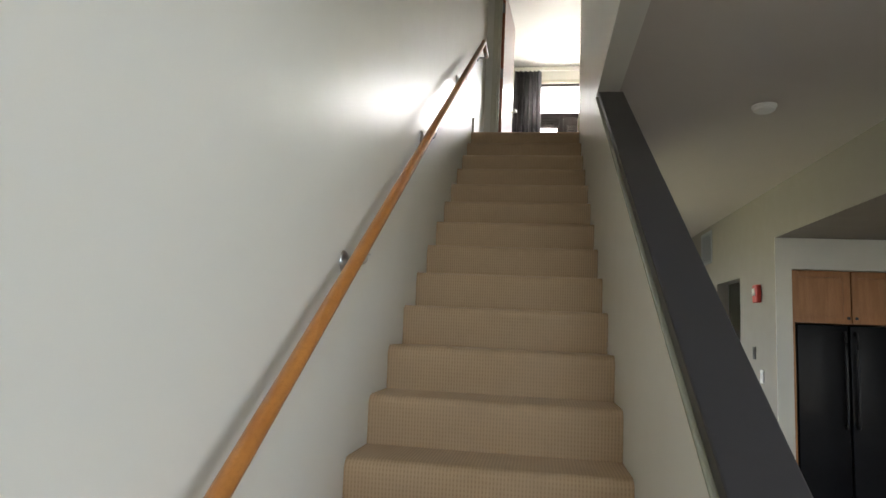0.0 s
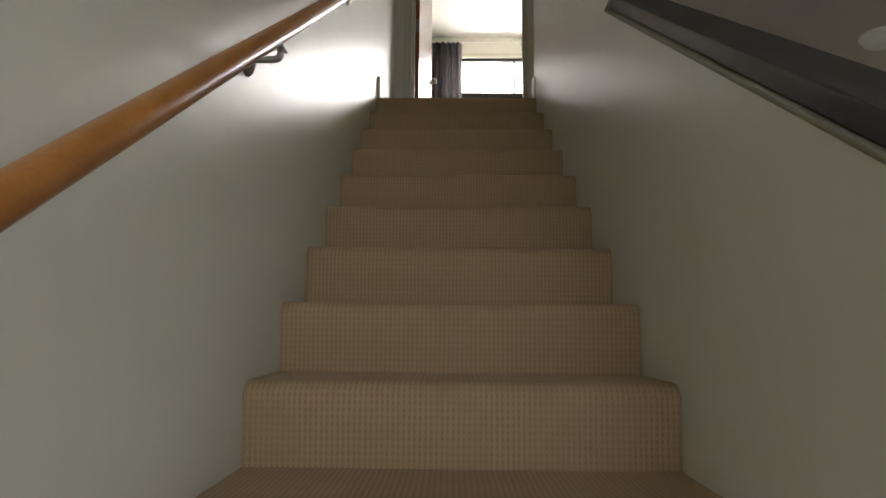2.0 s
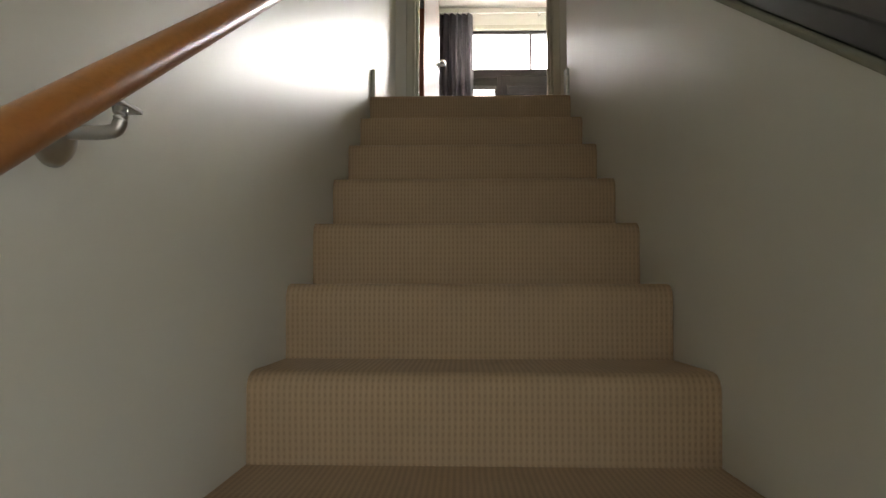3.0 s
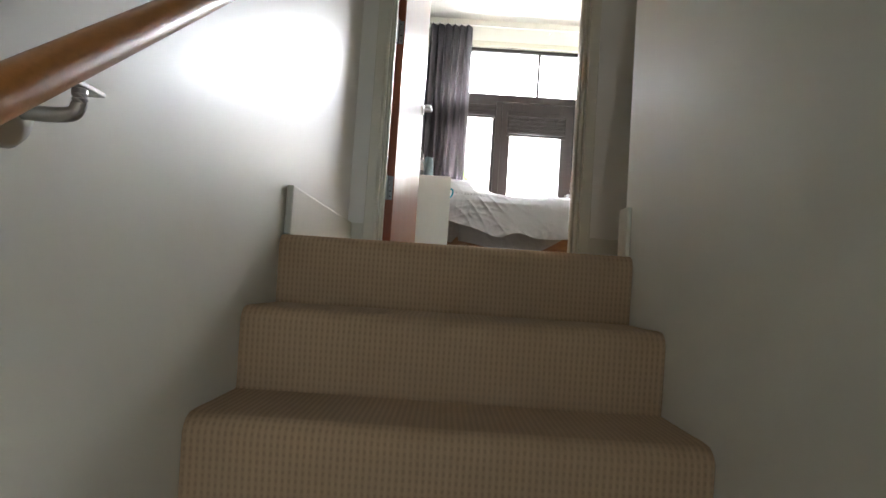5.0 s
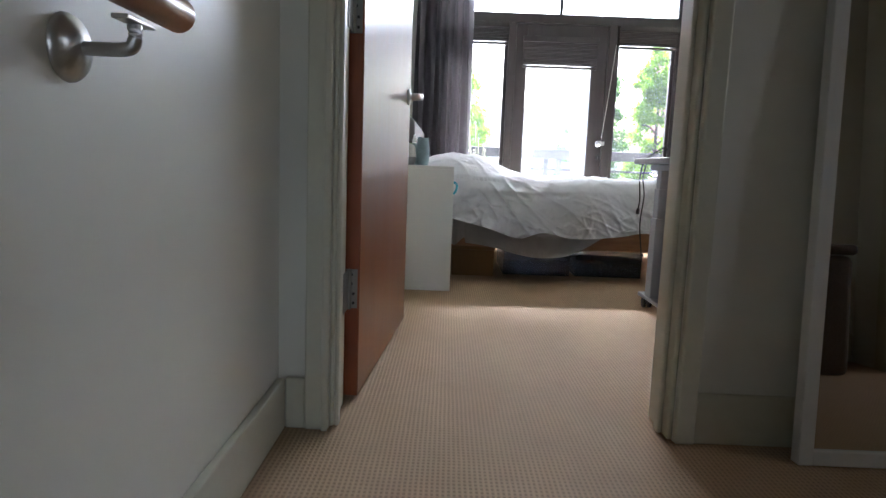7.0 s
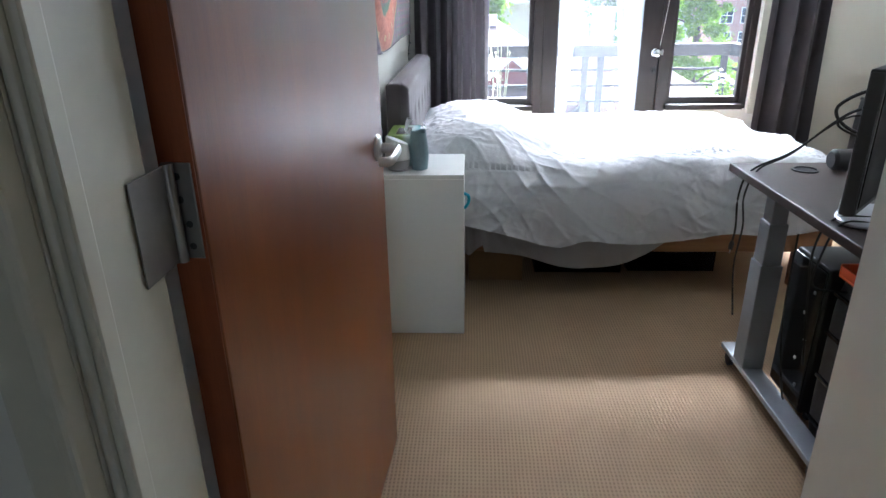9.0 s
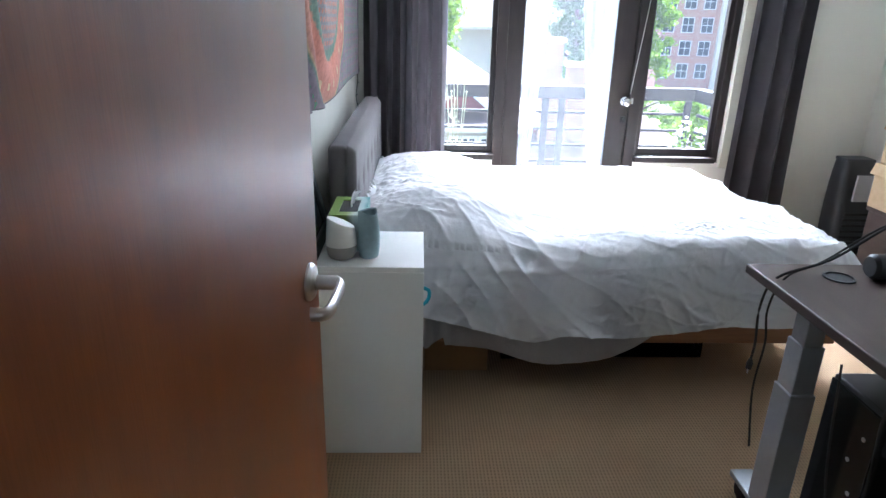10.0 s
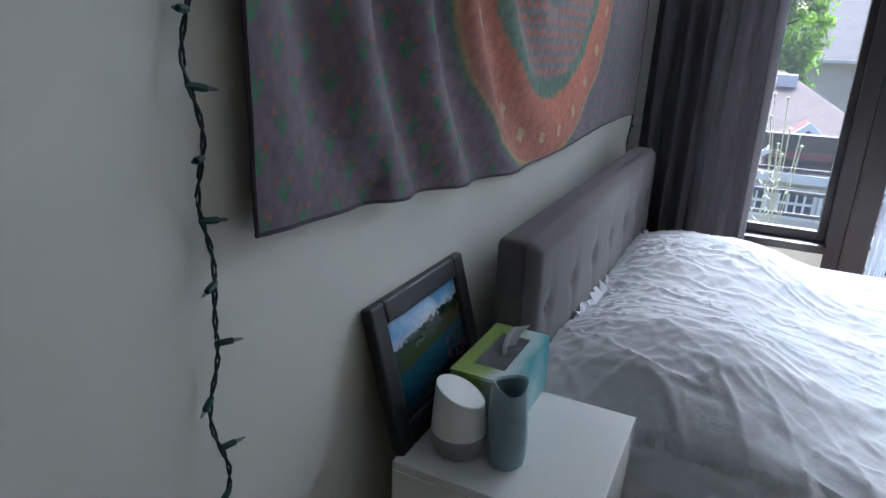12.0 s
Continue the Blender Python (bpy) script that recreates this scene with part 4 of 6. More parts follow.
def duvet():
    """A crumpled duvet: over the mattress and pillows, then hanging over the near side with diagonal folds."""
    nx, ny = 350, 340
    def f(u, v):
        x = 0.205 + (2.105 - 0.205) * u
        hem = 0.435 - 0.12 * min(1, max(0, (x - 0.40) / 0.45)) - 0.015 * math.sin(3 * x) + 0.06 * max(0, (x - 1.45) / 0.6)
        top = 0.615 + 0.012 * math.sin(5 * x) * math.sin(3 * v * 6)
        L1, L2 = 1.56, 0.615 - hem
        s = v * (L1 + L2)
        R = 0.07
        pillow = 0.0
        if s < L1 - R:
            y, z, side = 4.83 - s, top, 0.0
        elif s < L1 - R + R * math.pi / 2:
            a = (s - (L1 - R)) / R
            y, z, side = 4.83 - (L1 - R) - R * math.sin(a), top - R * (1 - math.cos(a)), a / 1.571
        else:
            y, z, side = 4.83 - L1, top - R - (s - (L1 - R + R * math.pi / 2)), 1.0
        px = math.exp(-((x - 0.54) / 0.24) ** 2) if x > 0.54 else math.exp(-((x - 0.54) / 0.36) ** 4)
        py = 1 - abs((y - 4.05) / 0.80) ** 6 if side < 0.5 else 0.0
        pillow = 0.104 * px * max(0, py) * (1 + 0.25 * math.sin(7.5 * (y - 3.3)))
        end = math.exp(-((2.105 - x) / 0.05) ** 2) * 0.16 + 0.040 * min(1.0, max(0.0, (y - 3.40) / 1.1))
        back = math.exp(-((4.83 - y) / 0.06) ** 2) * 0.12
        d1 = fold((x * 1.8 + y * 0.9, y * 2.6 - x * 0.7, 3.1)) * 0.022
        cr = noise.noise(Vector((x * 2.4 + s, s * 2.6, 1.0)))
        warp = 0.35 * noise.noise(Vector((x * 3.1, s * 3.3, 4.0)))
        ridge = max(0, 0.30 - abs(noise.noise(Vector((x * 3.0 + 1.2 * s + warp, s * 4.6 - x * 1.1 + 2 * warp, 7.7))))) * 0.030
        ridge += max(0, 0.20 - abs(noise.noise(Vector((x * 8 - 3 * s + 4 * warp, s * 9.0 + x * 5 - 3 * warp, 2.7))))) * 0.034 * max(0, 0.5 + cr)
        fine = max(0, 0.25 - abs(noise.noise(Vector((x * 22 + 9 * warp, s * 26.0 - x * 9, 9.7))))) * 0.007 * (0.4 + abs(cr)) + fold((x * 14, s * 12, 1.3)) * 0.0016
        cm = 0.35 + 1.2 * abs(cr)
        fine += max(0, 0.20 - abs(noise.noise(Vector((x * 3.4 + warp, s * 17 - x * 3 + 5 * warp, 11.2))))) * 0.040 * cm
        fine += max(0, 0.18 - abs(noise.noise(Vector(((x + s) * 15 + 3 * warp, (s - x) * 4.5, 13.4))))) * 0.030 * cm
        head = math.exp(-((x - 0.27) / 0.10) ** 2)
        fine += head * (0.013 * max(0, 0.3 - abs(noise.noise(Vector((x * 16, s * 21, 6.2))))) + 0.005 * noise.noise(Vector((x * 30, s * 42, 2))))
        drop = max(0.0, s - L1 + 0.30)
        pleat = (1 - abs(math.sin(math.pi * ((x - 0.50) - (0.95 + 0.8 * warp) * drop + 0.22 * warp + 0.06 * math.sin(9 * x)) / 0.15))) ** 2.4
        pleat *= 0.021 * (0.25 + 1.6 * abs(cr)) * math.exp(-((x - 0.52 - 0.75 * drop) / 0.40) ** 2) * min(1, drop / 0.2)
        diag = math.sin(11.0 * (x - 0.95 * (s - L1)) + 3.0 * noise.noise(Vector((x * 2, s * 2, 5))))
        out = side * (0.020 * diag * (0.25 + 0.75 * max(0, (s - L1) / L2)) * math.exp(-((x - 0.9) / 0.7) ** 2) + 0.05 * max(0, (s - L1) / L2))
        flare = side * 0.07 * math.exp(-((x - 0.75) / 0.5) ** 2)
        z2 = z + (pillow + d1 + ridge + fine + pleat * 0.7 - end - back) * (1 - 0.8 * side) + (0.02 * diag * side * (s > L1 + L2 * 0.9))
        y2 = y - out - flare - side * (d1 * 0.8 + ridge * 0.8 + fine * 0.8 + pleat)
        return (x, y2, max(z2, 0.2))
    bm = grid(nx, ny, f)
    bmesh.ops.solidify(bm, geom=list(bm.faces), thickness=0.006)
    return tagged(part("duvet", bm, DUVET, None, "", True), "rumpled white linen duvet spread over the bed", "duvet")


dv = duvet()


def ruffle():
    """The gathered frill along the head end of the cover."""
    def f(u, v):
        y = 3.36 + 1.40 * u
        n1, n2 = noise.noise(Vector((u * 26, 0.3, 1))), noise.noise(Vector((u * 61, 0.7, 5)))
        lift = -0.05 * min(1.0, max(0.0, (y - 3.40) / 1.1)) + 0.052 * max(0, 1 - abs((y - 4.05) / 0.80) ** 6)
        a = 118 * u + 6 * n1
        w = v * (0.6 + 0.8 * abs(n1) * 1.5)
        return (0.228 - 0.024 * w + 0.005 * math.cos(a) * v, y + 0.007 * math.sin(a * 1.1) * v, 0.614 + lift * 0.9 + w * (0.003 * math.sin(a) + 0.007 * n2 + 0.020))
    bm = grid(620, 10, f)
    bmesh.ops.solidify(bm, geom=list(bm.faces), thickness=0.002)
    return part("ruffled_edge", bm, DUVET, dv, "gathered white frill", True)


ruffle()


def under_sheet():
    """The grey-beige sheet that sags below the duvet along the near side."""
    def f(u, v):
        x = 0.395 + 1.04 * u
        sag = 0.235 - 0.080 * math.exp(-((x - 0.98) / 0.30) ** 2) + 0.13 * max(0.0, (x - 1.10) / 0.335) ** 1.5
        if x < 0.52:
            sag = 0.262 - 0.05 * math.sin(math.pi * (x - 0.395) / 0.125) ** 2
        z = 0.50 + (sag - 0.50) * v
        pleats = 0.016 * math.exp(-((x - 0.45) / 0.07) ** 2) * math.sin(95 * x)
        y = 3.262 - 0.050 * v * math.exp(-((x - 0.95) / 0.5) ** 2) + (0.012 * math.sin(17 * x + 2.5 * v) + pleats) * v + 0.008 * fold((x * 6, v * 2, 9))
        return (x, y, z)
    bm = grid(130, 24, f)
    bmesh.ops.solidify(bm, geom=list(bm.faces), thickness=0.003)
    return tagged(part("bed_sheet", bm, SHEET, None, "", True), "grey-beige sheet hanging below the duvet", "bed sheet")


under_sheet()


def storage_bin(x0, x1, y0, y1, h, label):
    b = thing("storage_bin", ((x0 + x1) / 2, (y0 + y1) / 2, 0.001), label, "storage bin", "bins under the bed")
    w, d = (x1 - x0) / 2, (y1 - y0) / 2
    part("tub", boxes(((-w, w, -d, -d + 0.004, 0, h - 0.02), (-w, w, d - 0.004, d, 0, h - 0.02), (-w, -w + 0.004, -d + 0.004, d - 0.004, 0, h - 0.02),
                       (w - 0.004, w, -d + 0.004, d - 0.004, 0, h - 0.02), (-w + 0.004, w - 0.004, -d + 0.004, d - 0.004, 0, 0.004))), BIN, b)
    part("lid", box(-w - 0.008, w + 0.008, -d - 0.008, d + 0.008, h - 0.02, h, 0.005), BIN, b, "clear ribbed lid")
    bm = grid(14, 10, lambda u, v: ((u - 0.5) * 2 * (w - 0.012), (v - 0.5) * 2 * (d - 0.012), h * 0.62 + 0.02 * fold((u * 4, v * 4, x0))))
    part("contents", bm, STUFFED, b, "dark folded clothes", True)
    return b


storage_bin(0.78, 1.20, 3.52, 4.07, 0.16, "clear plastic bin of dark clothes under the bed")
storage_bin(1.24, 1.66, 3.54, 4.09, 0.16, "clear plastic lidded bin under the bed")
yb = thing("cardboard_box", (0.58, 3.62, 0.001), "yellow-brown cardboard box under the bed", "box")
part("carton", box(-0.13, 0.13, -0.2, 0.2, 0, 0.16, 0.004), YELLOW_BOX, yb)
part("lid", box(-0.134, 0.134, -0.204, 0.204, 0.162, 0.185, 0.004), YELLOW_BOX, yb)


# ---- bedside cabinet and what stands on it ----
NX0, NX1, NY0, NY1, NZ = 0.102, 0.437, 2.896, 3.234, 0.667
ns = thing("bedside_cabinet", ((NX0 + NX1) / 2, (NY0 + NY1) / 2, 0.0), "narrow white laminate bedside cabinet", "cabinet")
hx, hy = (NX1 - NX0) / 2, (NY1 - NY0) / 2
part("side_panel", box(-hx, hx, -hy, -hy + 0.016, 0.001, NZ - 0.0165, 0.0015), WHITE_LAM, ns)
part("side_panel", box(-hx, hx, hy - 0.016, hy, 0.001, NZ - 0.0165, 0.0015), WHITE_LAM, ns)
part("back_panel", box(-hx, -hx + 0.006, -hy + 0.016, hy - 0.016, 0.001, NZ - 0.0165), WHITE_LAM, ns)
part("top_panel", box(-hx, hx + 0.0, -hy, hy, NZ - 0.016, NZ, 0.0015), WHITE_LAM, ns)
part("bottom_panel", box(-hx + 0.006, hx - 0.02, -hy + 0.016, hy - 0.016, 0.03, 0.046), WHITE_LAM, ns)
dr = part("door", box(hx - 0.018, hx - 0.001, -hy + 0.018, hy - 0.018, 0.034, NZ - 0.019, 0.0015), WHITE_LAM, ns)
bm = bmesh.new()
tube(bm, smooth_path(((hx, -0.13, 0.585), (hx + 0.016, -0.127, 0.575), (hx + 0.018, -0.123, 0.555), (hx + 0.012, -0.118, 0.535), (hx, -0.115, 0.522)), 5), 0.006, 8)
part("pull_loop", bm, BLUE, dr, "bright blue loop of cord", True)

# leaning framed photograph
pf = thing("picture_frame", (0.117, 3.082, NZ + 0.002), "wide black frame with a lake photograph, leaning on the wall", "picture frame")
tilt = Matrix.Translation((0, 0, 0)) @ pose(0, 0, 0, 0, -15.0, 0)
PW, PH = 0.172, 0.262
fr = part("frame", boxes(((-0.022, 0, -PW, -PW + 0.042, 0, PH), (-0.022, 0, PW - 0.042, PW, 0, PH), (-0.022, 0, -PW + 0.042, PW - 0.042, 0, 0.042), (-0.022, 0, -PW + 0.042, PW - 0.042, PH - 0.042, PH)), 0.005), BLACK, pf)
ph = part("photograph", grid(1, 1, lambda u, v: (-0.009, -PW + 0.04 + u * 2 * (PW - 0.04), 0.04 + v * (PH - 0.08)), lambda u, v: (u, v)), PHOTO, pf, "photograph of a lake and hills")
bk = part("backing", box(-0.022, -0.013, -PW + 0.038, PW - 0.038, 0.038, PH - 0.038), BLACK, pf)
for o in (fr, ph, bk):
    o.matrix_basis = tilt


def smart_speaker():
    s = thing("smart_speaker", (0.184, 2.978, NZ + 0.001), "white smart speaker with slanted top and grey knit base", "speaker")
    bm = bmesh.new()
    lathe(bm, ((0.031, 0.0), (0.038, 0.003), (0.0425, 0.012), (0.0460, 0.027), (0.0475, 0.042)), (0, 0, 0), 32)
    part("base", bm, SPK_FABRIC, s, "grey knitted base", True)
    bm = bmesh.new()
    rings = []
    for r, z, k in ((0.0472, 0.043, 0), (0.0466, 0.058, 0.05), (0.0452, 0.075, 0.15), (0.0428, 0.096, 0.32), (0.0412, 0.1125, 0.42), (0.0398, 0.1140, 0.42), (0.0375, 0.1142, 0.42), (0.010, 0.1142, 0.42)):
        rings.append([bm.verts.new((r * math.cos(i * math.pi / 20), r * math.sin(i * math.pi / 20), z - k * r * math.cos(i * math.pi / 20 - 0.30))) for i in range(40)])
    for p, q in zip(rings, rings[1:]):
        for i in range(40):
            bm.faces.new((p[i], p[(i + 1) % 40], q[(i + 1) % 40], q[i]))
    bm.faces.new(rings[-1])
    shell = part("shell", bm, WHITE_PLASTIC, s, "matt white shell", True)
    shell.data.set_sharp_from_angle(angle=radians(24))
    return s


smart_speaker()


def vase():
    s = thing("vase", (0.266, 2.990, NZ + 0.001), "blue-grey glazed vase with a pinched twisted neck", "vase")
    bm = bmesh.new()
    n, rows_ = 28, 22
    rings = []
    for j in range(rows_ + 1):
        z = 0.145 * j / rows_
        q = j / rows_
        r = 0.030 + 0.003 * math.sin(q * 3.1) + 0.001 * q
        ring = []
        for k in range(n):
            a = 2 * math.pi * k / n
            sq = 1 + 0.10 * q * math.cos(2 * a + 2.4 * q) + 0.05 * math.sin(3 * a + 5 * q)
            ring.append(bm.verts.new((r * sq * math.cos(a), r * sq * math.sin(a), z + 0.004 * q ** 6 * math.sin(2 * a))))
        rings.append(ring)
    for j in range(rows_ + 1):
        z = 0.143 - 0.10 * j / rows_
        ring = []
        for k in range(n):
            o = rings[rows_][k].co
            ring.append(bm.verts.new((o.x * 0.86, o.y * 0.86, o.z - 0.003 - 0.10 * j / rows_)))
        rings.append(ring)
    for a, b in zip(rings, rings[1:]):
        for k in range(n):
            bm.faces.new((a[k], a[(k + 1) % n], b[(k + 1) % n], b[k]))
    bm.faces.new(rings[0][::-1])
    bm.faces.new(rings[-1])
    part("body", bm, CERAMIC, s, "", True)
    return s


vase()


def tissue_box():
    s = thing("tissue_box", (0.196, 3.138, NZ + 0.001), "green and teal printed tissue box with a tissue pulled up", "tissue box")
    x, y, h = 0.057, 0.109, 0.118
    bm = boxes(((-x, x, -y, y, 0, h - 0.004),), 0.002)
    for r in ((-x, -0.030, -y, y), (0.030, x, -y, y), (-0.030, 0.030, -y, -0.07), (-0.030, 0.030, 0.07, y)):
        add_box(bm, r[0], r[1], r[2], r[3], h - 0.0035, h, 0.0)
    part("carton", bm, CARTON, s)
    part("film", box(-0.029, 0.029, -0.069, 0.069, h - 0.0034, h - 0.0024), FILM, s, "clear film over the dark slot")
    def f(u, v):
        w = (u - 0.5) * (0.050 + 0.030 * v)
        return (0.004 + 0.010 * math.sin(5 * u + 1) + 0.014 * v * v + 0.35 * w, 0.012 + w + 0.012 * v, h - 0.004 + 0.054 * v * (1 - 0.35 * u * u) + 0.004 * math.sin(7 * u))
    bm = grid(20, 12, f)
    bmesh.ops.solidify(bm, geom=list(bm.faces), thickness=0.0008)
    part("tissue", bm, PAPER, s, "folded white tissue", True)
    return s


tissue_box()

# socket and charger lead behind the cabinet
sk = thing("wall_socket", (0.0305, 2.80, 0.385), "white wall socket with a plug and lead", "socket")
part("plate", box(0.0, 0.006, -0.036, 0.036, -0.057, 0.057, 0.003), WHITE_PLASTIC, sk)
part("plug", box(0.006, 0.03, -0.014, 0.014, -0.01, 0.02, 0.004), WHITE_PLASTIC, sk)
bm = bmesh.new()
tube(bm, smooth_path(((0.03, 0, 0), (0.045, 0.04, -0.01), (0.055, 0.10, -0.03), (0.06, 0.16, -0.05), (0.045, 0.22, -0.16), (0.035, 0.25, -0.36)), 6), 0.0035, 8)
part("lead", bm, WHITE_PLASTIC, sk, "pale lead", True)


# ---- tapestry and string lights on the wall ----
def tapestry():
    Y0, Y1 = 2.655, 4.945
    def low(y):
        q = (y - Y0) / (Y1 - Y0)
        return 1.103 - 0.158 * q + 0.125 * q * q + 0.012 * math.sin(9 * q + 1)
    def f(u, v):
        y = Y0 + (Y1 - Y0) * u
        z = 2.62 + (low(y) - 2.62) * v
        r = math.hypot(y - 3.9, (z - 1.78) * 0.95)
        side = 1.0 / (1.0 + math.exp((y - 3.75) * 9)) * min(1.0, u * 9)
        x = 0.062 + 0.028 * math.sin(34 * r + 1.2 * math.sin(3 * y)) * side * (0.35 + 0.65 * min(1, r)) * (1.0 if v < 0.7 else 1.0 - 0.5 * (v - 0.7) / 0.3) + 0.005 * fold((y * 5, z * 3, 4)) + 0.006 * math.sin(38 * y) * (u < 0.12)
        return (max(0.034, x), y, z)
    def uv(u, v):
        y = Y0 + (Y1 - Y0) * u
        return (y, 2.62 + (low(y) - 2.62) * v)
    bm = grid(150, 70, f, uv)
    cloth_ = tagged(part("tapestry", bm, TAPESTRY, None, "", True), "plum wall tapestry printed with a coral mandala", "tapestry")
    for edge, n in ((lambda k: f(0.001, k), 70), (lambda k: f(k, 0.999), 150), (lambda k: f(0.999, k), 70)):
        bm = bmesh.new()
        tube(bm, [edge(k / n) for k in range(n + 1)], 0.0032, 6)
        part("hem", bm, HEM, cloth_, "narrow rolled plum hem", True)
    return cloth_


tapestry()


def string_lights(y0, z_hi, z_lo, gap, seed, plug, label):
    rnd = random.Random(seed)
    s = thing("string_lights", (0.031, y0, z_hi), label, "string lights", "fairy lights on the wall")
    n = int((z_hi - z_lo) / 0.02)
    yy = lambda z: 0.005 * math.sin(z * 17 + seed) + 0.005 * math.sin(z * 47) - 0.012 * (1.32 - z) * plug
    xx = lambda z: 0.016 + 0.006 * math.sin(z * 31 + 1)
    for strand in (0.0, math.pi):
        pts = []
        for k in range(n * 2 + 1):
            z = z_hi - (z_hi - z_lo) * k / (n * 2)
            tw = strand + k * 1.15
            pts.append((xx(z) + 0.0020 * math.cos(tw), yy(z) + 0.0020 * math.sin(tw), z - z_hi))
        bm = bmesh.new()
        tube(bm, pts, 0.0017, 6)
        part("wire", bm, WIRE_GREEN, s, "twisted dark green wire", True)
    z, k = z_hi - 0.02, 0
    while z > z_lo + 0.03:
        sgn = 1 if k % 2 == 0 else -1
        d = Vector((0.25 + 0.2 * rnd.random(), sgn * (0.8 + 0.3 * rnd.random()), -0.35 + 0.5 * rnd.random())).normalized()
        p = Vector((xx(z), yy(z), z - z_hi))
        bm = bmesh.new()
        tube(bm, (p - d * 0.003, p + d * 0.002, p + d * 0.0165, p + d * 0.018), (0.0026, 0.0041, 0.0041, 0.0033), 8)
        sock = part("socket", bm, GREEN, s, "", True)
        bm = bmesh.new()
        tube(bm, (p + d * 0.0182, p + d * 0.021, p + d * 0.026, p + d * 0.030), (0.0023, 0.0023, 0.0018, 0.0005), 8)
        part("bulb", bm, BIN, sock, "unlit clear bulb", True)
        z -= gap * (0.92 + 0.16 * rnd.random())
        k += 1
    if plug:
        e = Vector((xx(z_lo), yy(z_lo), z_lo - z_hi))
        bm = bmesh.new()
        add_box(bm, e.x - 0.009, e.x + 0.009, e.y - 0.013, e.y + 0.013, e.z - 0.04, e.z, 0.004)
        add_box(bm, e.x - 0.004, e.x + 0.004, e.y - 0.024, e.y - 0.010, e.z - 0.016, e.z - 0.004, 0.001)
        part("plug", bm, GREEN, s, "green plug at the end")
    return s


string_lights(2.60, 1.95, 0.757, 0.066, 2, True, "dark green string of unlit fairy lights hanging by the door")
string_lights(4.985, 1.95, 0.86, 0.066, 6, False, "dark green string of unlit fairy lights by the curtain")


# ---- desk corner ----
def desk():
    d = thing("desk", (1.96, 2.365, 0.0), "dark brown height-adjustable desk on grey metal legs", "desk")
    top = part("tabletop", box(-0.62, 0.62, -0.405, 0.405, 0.715, 0.742, 0.004), DESK_WOOD, d)
    g = bmesh.new()
    lathe(g, ((0.040, 0.0), (0.040, 0.004), (0.034, 0.005), (0.033, 0.001)), (-0.42, 0.30, 0.742), 24)
    gm = part("grommet", g, GREY_DARK, top, "dark cable grommet ring", True)
    # solid black disc stands in for the dark inside of the grommet
    g = bmesh.new()
    lathe(g, ((0.0325, 0.0006), (0.0325, 0.0014), (0.002, 0.0014)), (-0.42, 0.30, 0.742), 20)
    part("hole_dark_disc", g, RUBBER, gm)
    for sx in (-1, 1):
        x = sx * 0.53
        leg = part("leg", boxes(((x - 0.035, x + 0.035, 0.17, 0.25, 0.076, 0.46), (x - 0.030, x + 0.030, 0.175, 0.245, 0.46, 0.60), (x - 0.025, x + 0.025, 0.18, 0.24, 0.60, 0.685)), 0.003), GREY_METAL, d, "grey telescopic leg")
        part("foot", boxes(((x - 0.035, x + 0.035, -0.33, 0.36, 0.055, 0.075),), 0.004), GREY_METAL, d, "grey steel foot")
        part("bracket", boxes(((x - 0.03, x + 0.03, -0.30, 0.33, 0.685, 0.713),), 0.003), GREY_METAL, d)
        for y in (-0.29, 0.32):
            bm = bmesh.new()
            for dx in (-0.014, 0.014):
                lathe(bm, ((0.012, -0.008), (0.026, -0.006), (0.026, 0.006), (0.012, 0.008)), (0, 0, 0), 16, Matrix.Translation((x + dx, y, 0.0265)) @ pose(0, 0, 0, 0, 90, 0))
            add_box(bm, x - 0.012, x + 0.012, y - 0.018, y + 0.018, 0.03, 0.056, 0.004)
            part("caster", bm, BLACK, d, "black twin-wheel caster", True)
    part("cross_bar", boxes(((-0.50, 0.50, 0.18, 0.24, 0.64, 0.684),), 0.003), GREY_METAL, d)
    return d


desk()


def monitor():
    m = thing("monitor", (1.47, 2.183, 0.743), "black flat monitor on a silver stand", "monitor", "", 47)
    part("panel", box(-0.25, 0.25, -0.012, 0.020, 0.068, 0.385, 0.005), BLACK, m)
    part("bezel_edge", box(-0.2525, -0.2503, -0.010, 0.016, 0.074, 0.379, 0.0008), GREY_DARK, m, "grey side edge of the panel")
    part("screen", box(-0.238, 0.238, -0.0145, -0.0125, 0.085, 0.373), SCREEN, m, "dark matt screen")
    bm = grid(8, 14, lambda u, v: (-0.060 + 0.10 * u, 0.062 - 0.030 * v ** 1.6 + 0.008 * math.sin(math.pi * u), 0.010 + 0.20 * v))
    bmesh.ops.solidify(bm, geom=list(bm.faces), thickness=0.012)
    part("stand_neck", bm, SILVER, m, "curved silver neck", True)
    bm = bmesh.new()
    lathe(bm, ((0.098, 0.0), (0.104, 0.003), (0.103, 0.008), (0.096, 0.012), (0.01, 0.013)), (0, 0, 0), 36, Matrix.Translation((0.0, 0.012, 0.0)) @ Matrix.Diagonal((1.05, 0.62, 1.0, 1.0)))
    part("stand_foot", bm, SILVER, m, "rounded silver foot plate", True)
    return m


monitor()


